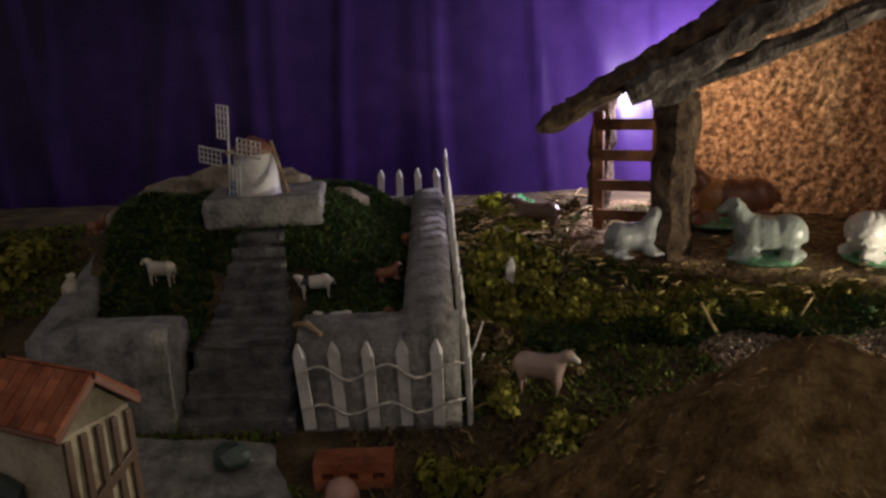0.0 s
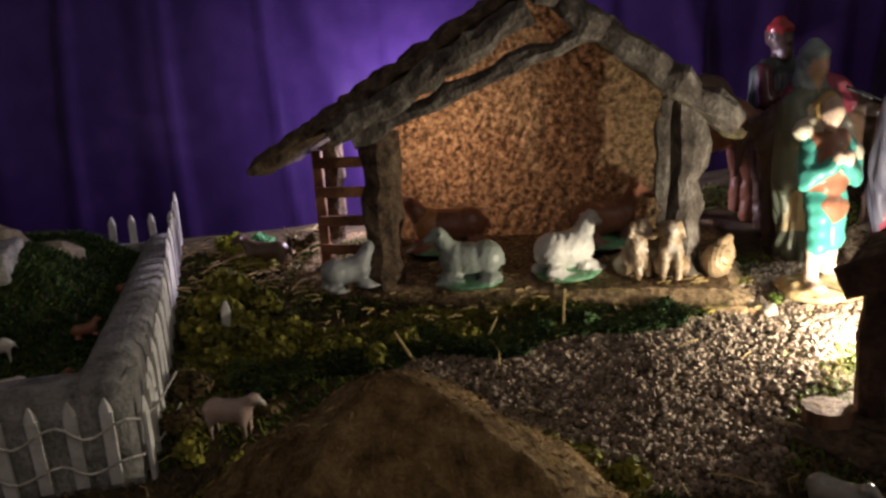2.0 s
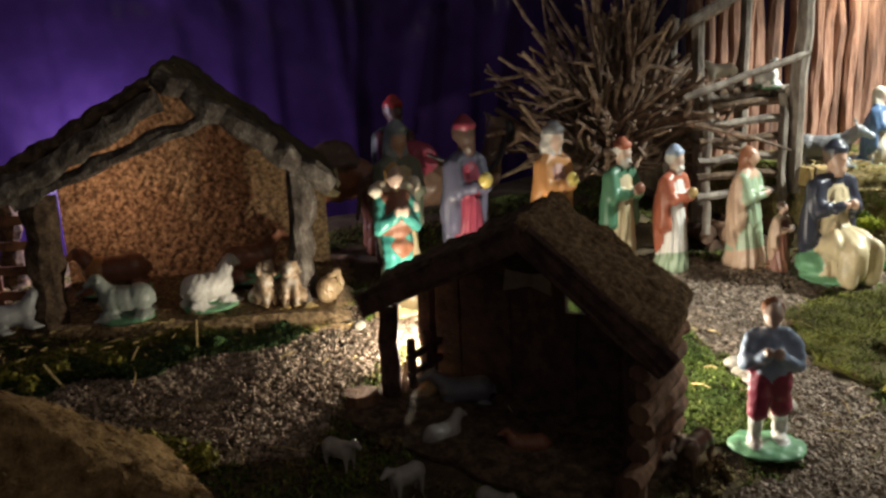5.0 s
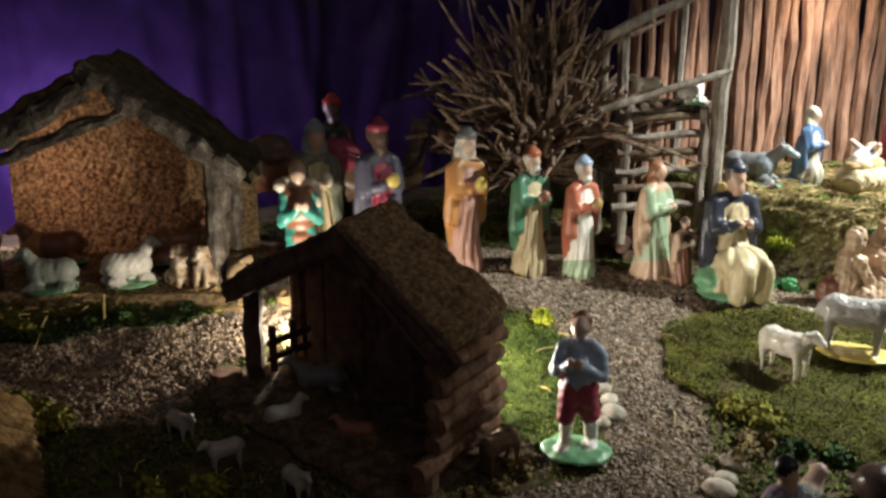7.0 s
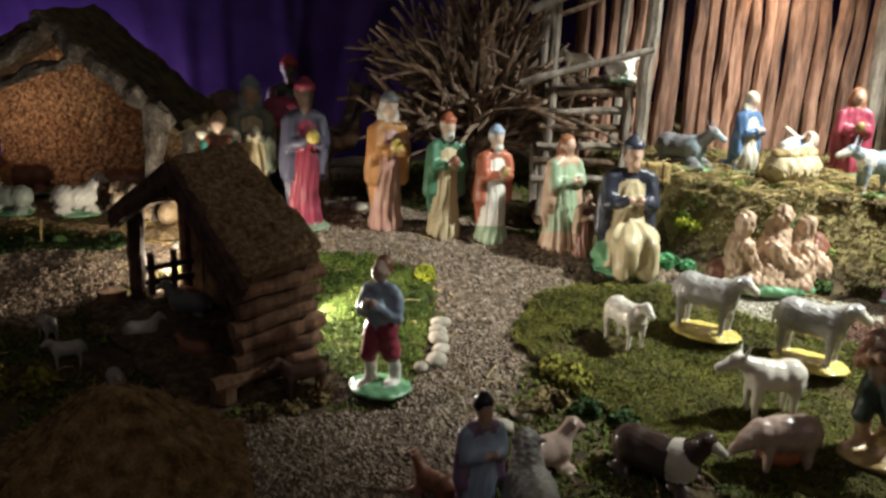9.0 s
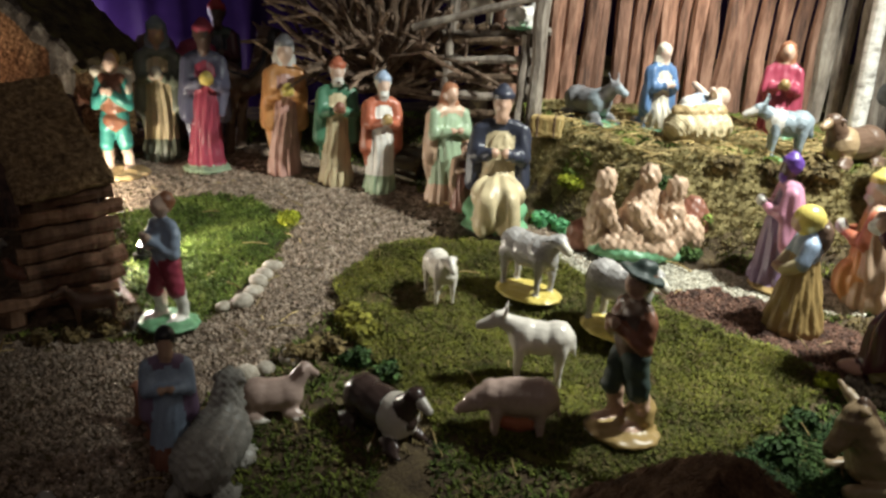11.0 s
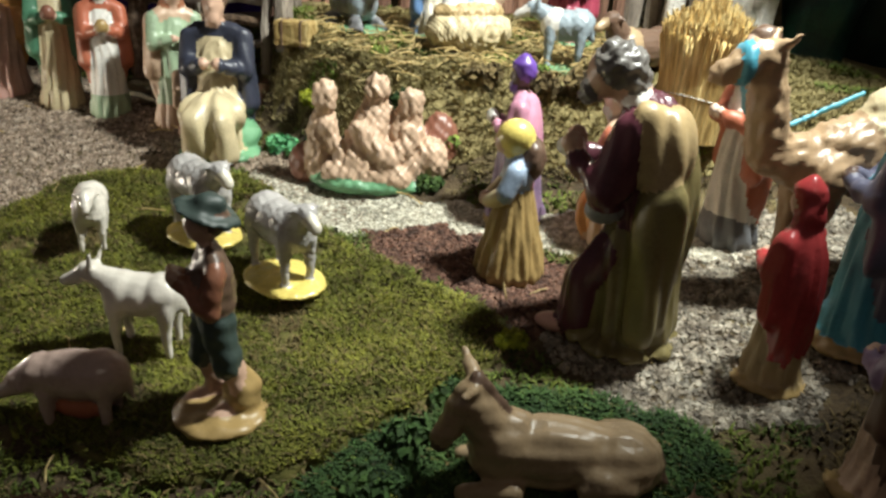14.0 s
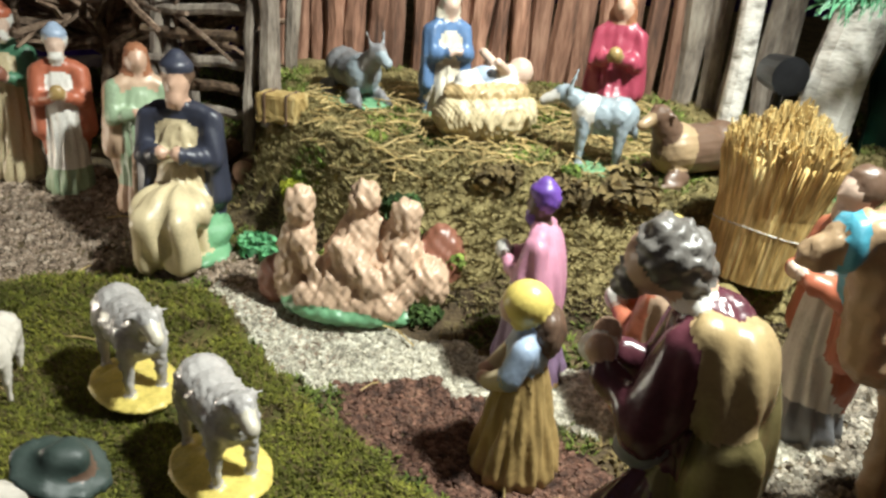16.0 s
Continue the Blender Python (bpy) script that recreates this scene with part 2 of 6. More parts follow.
def box(bm, size, m=None, bevel=0.0, rough=0.0, seed=0, cuts=0):
    """A box of that size centred at m's origin, bevelled, with uneven corners if rough."""
    rng = random.Random(seed)
    part_bm = bmesh.new()
    bmesh.ops.create_cube(part_bm, size=1)
    bmesh.ops.scale(part_bm, vec=size, verts=part_bm.verts)
    if cuts:
        bmesh.ops.subdivide_edges(part_bm, edges=part_bm.edges[:], cuts=cuts, use_grid_fill=True)
    if bevel:
        sharp = [e for e in part_bm.edges if len(e.link_faces) == 2 and e.calc_face_angle(0) > 0.5]
        bmesh.ops.bevel(part_bm, geom=sharp, offset=bevel, segments=2, affect="EDGES", profile=0.6)
    for v in part_bm.verts:
        v.co += Vector([rng.uniform(-rough, rough) for _ in range(3)])
        if m is not None:
            v.co = m @ v.co
    base = {v: bm.verts.new(v.co) for v in part_bm.verts}
    for f in part_bm.faces:
        bm.faces.new([base[v] for v in f.verts])
    part_bm.free()


def ball(bm, at, r, sub=2, rough=0.0, seed=0, m=None):
    rng = random.Random(seed)
    one = bmesh.new()
    bmesh.ops.create_icosphere(one, subdivisions=sub, radius=1)
    base = {}
    for v in one.verts:
        k = 1 + rng.uniform(-rough, rough)
        co = Vector((v.co.x * r[0] * k, v.co.y * r[1] * k, v.co.z * r[2] * k))
        base[v] = bm.verts.new((m @ co if m is not None else co) + Vector(at))
    for f in one.faces:
        bm.faces.new([base[v] for v in f.verts])
    one.free()


def sheet(bm, a, b, c, d, thick, nu, nv, lump=0.0, edge=0.0, seed=0):
    """A slab of bark or thatch over the four corners a b c d, lumpy on top, with a ragged edge, its thickness downwards."""
    a, b, c, d = map(Vector, (a, b, c, d))
    n = (b - a).cross(d - a).normalized()
    if n.z < 0:
        n = -n
    off = Vector((seed * 3.1, seed * 1.7, 0))
    tops, lows = [], []
    for j in range(nv + 1):
        rt, rl = [], []
        for i in range(nu + 1):
            s, t = i / nu, j / nv
            p = a.lerp(b, s).lerp(d.lerp(c, s), t)
            rim = min(s, 1 - s, t, 1 - t)
            out = (p - (a + b + c + d) / 4).normalized()
            p = p + out * edge * (noise.noise(p * 60 + off)) * (1 if rim == 0 else 0)
            up = lump * (noise.noise(p * 45 + off) + 0.6 * noise.noise(p * 130 + off))
            rt.append(bm.verts.new(p + n * (up - (thick * 0.35 if rim == 0 else 0))))
            rl.append(bm.verts.new(p - n * (thick + lump * 0.5 * noise.noise(p * 70 - off) - (thick * 0.3 if rim == 0 else 0))))
        tops.append(rt)
        lows.append(rl)
    for j in range(nv):
        for i in range(nu):
            bm.faces.new((tops[j][i], tops[j][i + 1], tops[j + 1][i + 1], tops[j + 1][i]))
            bm.faces.new((lows[j][i], lows[j + 1][i], lows[j + 1][i + 1], lows[j][i + 1]))
    rim = [(0, i) for i in range(nu)] + [(j, nu) for j in range(nv)] + [(nv, i) for i in range(nu, 0, -1)] + [(j, 0) for j in range(nv, 0, -1)]
    for k, (j, i) in enumerate(rim):
        j2, i2 = rim[(k + 1) % len(rim)]
        bm.faces.new((tops[j][i], lows[j][i], lows[j2][i2], tops[j2][i2]))
    bmesh.ops.recalc_face_normals(bm, faces=bm.faces)


# ---- the lie of the land ----


def step(x, lo, hi):
    k = min(1, max(0, (x - lo) / (hi - lo)))
    return k * k * (3 - 2 * k)


def inside(p, x, y):
    hit = False
    for (ax, ay), (bx, by) in zip(p, p[1:] + p[:1]):
        if (ay > y) != (by > y) and x < (bx - ax) * (y - ay) / (by - ay) + ax:
            hit = not hit
    return hit


MAT = [(.72, .13), (.76, .188), (.82, .20), (.90, .172), (.98, .058), (1.065, -.032), (1.07, -.056), (1.0, -.10), (.95, -.13), (.88, -.125), (.79, -.06), (.74, .03)]
PATH_STONES = [(.12, .42), (.18, .33), (.25, .24), (.31, .22), (.36, .28), (.44, .33), (.50, .30), (.57, .35), (.68, .28), (.655, .14), (.60, .05), (.66, .0), (.71, .07), (.725, .14), (.76, .20),
               (.84, .21), (.90, .185), (.96, .10), (1.0, .10), (.99, .16), (.88, .26), (.80, .34), (.71, .44), (.62, .50), (.5, .48), (.43, .43), (.38, .40), (.28, .405)]
FRONT_STONES = [(.45, .06), (.6, .05), (.66, .0), (.62, -.05), (.66, -.13), (.85, -.15), (.92, -.2), (.85, -.34), (.55, -.3), (.5, -.06)]
PALE_STONES = [(.90, .19), (.955, .10), (.99, .075), (1.05, .072), (1.10, .045), (1.17, .02), (1.23, .0), (1.24, .03), (1.14, .08), (1.04, .115), (.99, .15)]
GREY_STONES = [(1.085, -.055), (1.12, -.13), (1.2, -.14), (1.34, -.02), (1.32, .08), (1.24, .04), (1.23, .0), (1.16, .02), (1.135, -.02)]
CHIPS = [(.985, .085), (1.04, .085), (1.12, .02), (1.135, -.06), (1.08, -.05), (1.045, -.005), (1.0, .045)]
LAWN_AREA = [(.535, .15), (.57, .085), (.615, .075), (.645, .14), (.675, .25), (.62, .33), (.54, .33), (.50, .29)]


def shelf(x, y):
    """How far a place lies on the raised shelf of the manger, 0 to 1."""
    edge = max(.285 - 1.25 * (x - .935), .185 - .28 * (x - 1.015))
    return step(y - edge, -.045, .035) * step(x, .895, .93)


def ground_z(x, y):
    z = -.0083 + .007 * x + .1574 * y + .0421 * x * x
    if y < -.2:
        z += .1574 * (-.2 - y) * 0.7
    if y > .62:
        z -= .1574 * (y - .62)
    z += .0035 * noise.noise(Vector((x * 14, y * 14, 0))) + .0015 * noise.noise(Vector((x * 50, y * 50, 3)))
    z += .006 * step(.03 - abs(((x - .35) ** 2 + (y - .14) ** 2) ** .5 - .0), 0, .03)
    k = shelf(x, y)
    if k:
        z = z * (1 - k) + k * (.147 + .11 * (y - .2) + .004 * noise.noise(Vector((x * 22, y * 22, 7))))
    return z


def on(x, y, up=0.0, rz=0.0, scale=1.0):
    return Matrix.Translation((x, y, ground_z(x, y) + up)) @ Matrix.Rotation(radians(rz), 4, "Z") @ Matrix.Scale(scale, 4)

# ---- the large structure ----
NX, NY = 230, 150
xs = [-0.95 + 2.75 * i / NX for i in range(NX + 1)]
ys = [-0.75 + 1.55 * j / NY for j in range(NY + 1)]
verts = [(x, y, ground_z(x, y)) for y in ys for x in xs]
faces = [(j * (NX + 1) + i, j * (NX + 1) + i + 1, (j + 1) * (NX + 1) + i + 1, (j + 1) * (NX + 1) + i) for j in range(NY) for i in range(NX)]
soil = raw("ground", verts, faces, [SOIL, HAYSOIL], True)
for f in soil.data.polygons:
    c = f.center
    f.material_index = 1 if shelf(c.x, c.y) > 0.25 else 0
tagged(soil, "dark soil of the display with a raised turf shelf", "ground", kind="structure")

bm = bmesh.new()
box(bm, (5.6, 5.0, 0.05), pose(0.4, -0.6, -0.60))
tagged(link("floor", bm, ROOM), "plain room floor under the display", "floor", kind="structure")
bm = bmesh.new()
box(bm, (2.8, 1.6, 0.04), pose(0.42, 0.02, -0.17), 0.004)
tagged(link("table_board", bm, DARKWOOD), "dark wooden board that carries the display", "board", kind="structure")
for name, size, at in (("wall_north", (5.6, .08, 3.0), (.4, 1.5, .9)),):
    bm = bmesh.new()
    box(bm, size, pose(*at))
    tagged(link(name, bm, ROOM), "plain wall of the dim room", "wall", kind="structure")

# the violet plastic sheet, hanging in vertical creases behind everything
NX, NZ = 520, 90
verts, faces = [], []
for j in range(NZ + 1):
    z = 0.02 + 1.0 * j / NZ
    for i in range(NX + 1):
        x = -1.15 + 2.95 * i / NX
        drift = x + .05 * noise.noise(Vector((x * 2, z * 1.6, 4)))
        crease = .006 * noise.noise(Vector((drift * 6, z * .8, 0))) + .0009 * noise.noise(Vector((drift * 30, z * 1.4, 9)))
        for f, d in ((5, .0045), (9, .003)):
            crease += d * max(0, 1 - abs(noise.noise(Vector((drift * f, z * .7, f)))) * 9)
        rumple = noise.noise(Vector((x * 13, z * 17, 2))) + .6 * abs(noise.noise(Vector((x * 25, z * 31, 6))))
        crumple = .009 * rumple * step(z, .27, .42) * step(x, .05, .3)
        verts.append((x, .745 + .06 * step(x, .9, 1.6) - crease - crumple, z))
for j in range(NZ):
    for i in range(NX):
        a = j * (NX + 1) + i
        faces.append((a, a + 1, a + NX + 2, a + NX + 1))
tarp = raw("backdrop", verts, faces, TARP, True)
solid = tarp.modifiers.new("thickness", "SOLIDIFY")
solid.thickness = 0.0006
tagged(tarp, "glossy violet plastic sheet hanging in creases", "plastic sheet", kind="structure")

# ---- modelled figures: one plain mesh each ----


def skin_of(prims, mats, voxel, passes=4, finish=None):
    """The union of rounded solids as one smooth mesh; every face takes the paint of the solid nearest to it."""
    bm = bmesh.new()
    for p in prims:
        if p[0] == "e":
            _, at, r, _, *turn = p
            m = Euler([radians(a) for a in turn[0]]).to_matrix() if turn else None
            ball(bm, at, r, 3, m=m)
        else:
            _, a, b, ra, rb, _ = p
            a, b = Vector(a), Vector(b)
            n = 6
            for k in range(n + 1):
                r = ra + (rb - ra) * k / n
                if k in (0, n):
                    ball(bm, a.lerp(b, k / n), (r, r, r), 2)
            tube(bm, [a, a.lerp(b, .5), b], [ra, (ra + rb) / 2, rb], 12)
    bmesh.ops.recalc_face_normals(bm, faces=bm.faces)
    tmp = link("tmp", bm, [])
    mod = tmp.modifiers.new("r", "REMESH")
    mod.mode, mod.voxel_size = "VOXEL", voxel
    sm = tmp.modifiers.new("s", "SMOOTH")
    sm.factor, sm.iterations = 0.5, passes
    me = bpy.data.meshes.new_from_object(tmp.evaluated_get(bpy.context.evaluated_depsgraph_get()))
    old = tmp.data
    bpy.data.objects.remove(tmp)
    bpy.data.meshes.remove(old)
    me.materials.clear()
    for m in mats:
        me.materials.append(m)
    co = np.empty(len(me.vertices) * 3)
    me.vertices.foreach_get("co", co)
    co = co.reshape(-1, 3)

    def nearest(pts):
        best, who = np.full(len(pts), 1e9), np.zeros(len(pts), int)
        for p in prims:
            if p[0] == "e":
                q = pts - np.array(p[1])
                if len(p) > 4:
                    q = q @ np.array(Euler([radians(a) for a in p[4]]).to_matrix())
                r = np.array(p[2])
                d = (np.linalg.norm(q / r, axis=1) - 1) * r.min()
            else:
                a, b = np.array(p[1], float), np.array(p[2], float)
                t = np.clip(((pts - a) @ (b - a)) / max(1e-12, (b - a) @ (b - a)), 0, 1)
                d = np.linalg.norm(pts - a - t[:, None] * (b - a), axis=1) - (p[3] + (p[4] - p[3]) * t)
            closer = d < best
            best[closer], who[closer] = d[closer], p[3] if p[0] == "e" else p[5]
        return who
    if finish:
        nrm = np.empty(len(me.vertices) * 3)
        me.vertices.foreach_get("normal", nrm)
        co = co + nrm.reshape(-1, 3) * finish(co, nearest(co))[:, None]
        me.vertices.foreach_set("co", co.ravel())
    mid = np.empty(len(me.polygons) * 3)
    me.polygons.foreach_get("center", mid)
    me.polygons.foreach_set("material_index", nearest(mid.reshape(-1, 3)).astype(np.int32))
    me.polygons.foreach_set("use_smooth", [True] * len(me.polygons))
    me.update()
    return me


def wave(p, f, seed=0):
    """A cheap lumpy field between about -1 and 1."""
    out = np.zeros(len(p))
    rng = np.random.RandomState(seed + 5)
    for k in range(7):
        d = rng.normal(size=3)
        out += np.sin((p @ d) * f * (0.6 + 0.25 * k) + rng.uniform(0, 6.3))
    return out / 3.2


SKIN = paint("skin", (0.52, 0.30, 0.19))
PALESKIN = paint("pale_skin", (0.62, 0.42, 0.31))
DARKSKIN = paint("dark_skin", (0.09, 0.045, 0.03))
WHITE = paint("white", (0.66, 0.63, 0.57))
OFFWHITE = paint("ivory", (0.56, 0.50, 0.38))
CREAM = paint("cream", (0.58, 0.46, 0.24))
BLUE = paint("blue", (0.07, 0.17, 0.36))
LIGHTBLUE = paint("pale_blue", (0.30, 0.40, 0.56))
NAVY = paint("navy", (0.022, 0.026, 0.05))
SLATE = paint("slate", (0.10, 0.10, 0.17))
TEAL = paint("teal", (0.01, 0.30, 0.25))
TURQ = paint("turquoise", (0.02, 0.30, 0.42))
GREEN = paint("green", (0.045, 0.20, 0.10))
PALEGREEN = paint("pale_green", (0.27, 0.38, 0.22))
BASEGREEN = paint("base_green", (0.12, 0.36, 0.16))
DARKGREEN = paint("dark_green", (0.028, 0.052, 0.042), 0.5)
OLIVE = paint("olive", (0.19, 0.145, 0.035), 0.25)
OLIVEGREEN = paint("sage", (0.13, 0.15, 0.10))
ORANGE = paint("orange", (0.60, 0.24, 0.035))
RUST = paint("rust", (0.46, 0.10, 0.03))
BRICK = paint("brick", (0.24, 0.075, 0.035))
RED = paint("red", (0.42, 0.012, 0.014), 0.22)
CRIMSON = paint("crimson", (0.34, 0.018, 0.06))
MAROON = paint("maroon", (0.09, 0.012, 0.025), 0.25)
PINK = paint("pink", (0.58, 0.30, 0.24))
ROSE = paint("rose", (0.58, 0.22, 0.34))
PURPLE = paint("purple", (0.13, 0.04, 0.36))
LILAC = paint("lilac", (0.22, 0.13, 0.24))
YELLOW = paint("yellow", (0.66, 0.50, 0.045), 0.3)
OCHRE = paint("ochre", (0.36, 0.22, 0.045))
SAND = paint("sand", (0.42, 0.28, 0.10))
TAN = paint("tan", (0.34, 0.22, 0.10))
FUR = paint("camel_fur", (0.36, 0.22, 0.10))
BROWN = paint("brown", (0.12, 0.06, 0.03))
DARKBROWN = paint("dark_brown", (0.045, 0.020, 0.014), 0.25)
REDBROWN = paint("red_brown", (0.27, 0.085, 0.03))
GREY = paint("grey", (0.17, 0.17, 0.18))
HAIRGREY = paint("grey_hair", (0.13, 0.115, 0.10))
GINGER = paint("ginger", (0.30, 0.10, 0.03))
BLOND = paint("blond", (0.50, 0.30, 0.06))
BLUEGREY = paint("blue_grey", (0.24, 0.30, 0.34))
PEACH = paint("peach", (0.52, 0.33, 0.20))
GLAZE = paint("glazed_white", (0.60, 0.54, 0.46), 0.22, 0.08)
PINKGLAZE = paint("glazed_pinkish", (0.46, 0.31, 0.25), 0.22, 0.12)


def person(h, robe, cloak, skin, hair, hat=None, base=None, stance="stand", sleeve=None, gift=None, hem=None, width=1.0, hood=False, voxel=0.0022, seed=0, shawl=None):
    """A robed crib statuette, facing -y, as one mesh of plain rounded forms."""
    mats = [robe, cloak, skin, hair, hat or hair, base or robe, sleeve or robe, gift or skin, hem or robe, shawl or cloak]
    w = h * width
    low = {"stand": 0.0, "kneel": -0.17, "sit": -0.13}[stance]
    P = []
    top = 1.0 + low
    z = lambda k: (k + low) * h if k > 0.45 else k * h * (1 + low / 0.45)
    y0 = {"stand": 0, "kneel": -0.03, "sit": 0.05}[stance] * h
    P.append(("c", (0, 0.01 * h, .035 * h), (0, y0, z(.5)), .135 * w, .095 * w, 0))
    P.append(("c", (0, 0.01 * h, .03 * h), (0, 0, .10 * h), .145 * w, .135 * w, 8))
    P.append(("e", (0, y0, z(.62)), (.105 * w, .08 * h, .17 * h), 0))
    if stance == "kneel":
        P.append(("c", (-.06 * w, .0, .07 * h), (-.05 * w, .24 * h, .05 * h), .085 * w, .05 * w, 1))
        P.append(("c", (.06 * w, .0, .07 * h), (.05 * w, .22 * h, .05 * h), .085 * w, .05 * w, 1))
        P.append(("e", (0, -.10 * h, .14 * h), (.10 * w, .09 * h, .14 * h), 0))
    if stance == "sit":
        P.append(("e", (0, -.10 * h, .24 * h), (.15 * w, .15 * h, .11 * h), 0))
        P.append(("c", (-.06 * w, -.21 * h, .22 * h), (-.06 * w, -.20 * h, .05 * h), .07 * w, .06 * w, 0))
        P.append(("c", (.06 * w, -.21 * h, .22 * h), (.07 * w, -.21 * h, .05 * h), .07 * w, .06 * w, 0))
        P.append(("e", (0, .06 * h, .10 * h), (.19 * w, .16 * h, .11 * h), 5))
    P.append(("c", (-.075 * w, y0, z(.755)), (.075 * w, y0, z(.755)), .055 * h, .055 * h, 1))
    P.append(("e", (0, y0 + .055 * h, z(.42)), (.155 * w, .085 * h, .38 * h * (1 + low)), 1))
    for s in (-1, 1):
        P.append(("c", (s * .125 * w, y0 + .01 * h, z(.73)), (s * .14 * w, y0 - .0 * h, z(.38)), .05 * h, .055 * h, 1))
        P.append(("c", (s * .118 * w, y0 - .01 * h, z(.74)), (s * .135 * w, y0 - .05 * h, z(.58)), .048 * h, .045 * h, 6))
        P.append(("c", (s * .135 * w, y0 - .05 * h, z(.58)), (s * .045 * w, y0 - .135 * h, z(.61)), .045 * h, .036 * h, 6))
        P.append(("e", (s * .03 * w, y0 - .15 * h, z(.62)), (.028 * h, .028 * h, .034 * h), 2))
    if gift:
        P.append(("e", (0, y0 - .175 * h, z(.645)), (.045 * h, .04 * h, .05 * h), 7))
    hd = Vector((0, y0 - .02 * h, z(.895)))
    P.append(("c", (0, y0, z(.78)), hd, .04 * h, .045 * h, 2))
    P.append(("e", hd, (.056 * h, .064 * h, .078 * h), 2))
    P.append(("e", hd + Vector((0, -.062 * h, -.005 * h)), (.012 * h, .014 * h, .018 * h), 2))
    P.append(("e", hd + Vector((0, .022 * h, .025 * h)), (.068 * h, .070 * h, .072 * h), 3))
    if hood:
        P.append(("e", hd + Vector((0, .035 * h, -.06 * h)), (.085 * h, .06 * h, .12 * h), 3))
    else:
        P.append(("e", hd + Vector((0, -.035 * h, -.065 * h)), (.04 * h, .035 * h, .045 * h), 3 if gift or stance == "kneel" else 2))
    if hat:
        P.append(("e", hd + Vector((0, .01 * h, .062 * h)), (.072 * h, .075 * h, .042 * h), 4))
        P.append(("c", hd + Vector((0, .01 * h, .06 * h)), hd + Vector((0, .012 * h, .088 * h)), .058 * h, .046 * h, 4))
    if shawl:
        P.append(("e", (.05 * w, y0 + .075 * h, z(.66)), (.115 * w, .062 * h, .17 * h), 9))
    if base:
        P.append(("e", (0, 0, .015 * h), (.20 * w, .19 * h, .032 * h), 5))

    def folds(p, who):
        ang = np.arctan2(p[:, 1], p[:, 0])
        low_part = np.clip(1.1 - p[:, 2] / (0.72 * h), 0, 1)
        cloth = np.isin(who, (0, 1, 6, 8))
        f = np.sin(ang * 11 + 3 * np.sin(p[:, 2] / h * 6 + seed) + seed) + .6 * np.sin(ang * 19 + seed * 2 + p[:, 2] / h * 9)
        out = cloth * f * .0085 * h * (.25 + low_part)
        lumps = wave(p / h, 70, seed)
        return out + np.isin(who, (3,)) * lumps * .006 * h + (who == 5) * wave(p / h, 40, seed) * .008 * h
    return skin_of(P, mats, voxel, 3, folds)


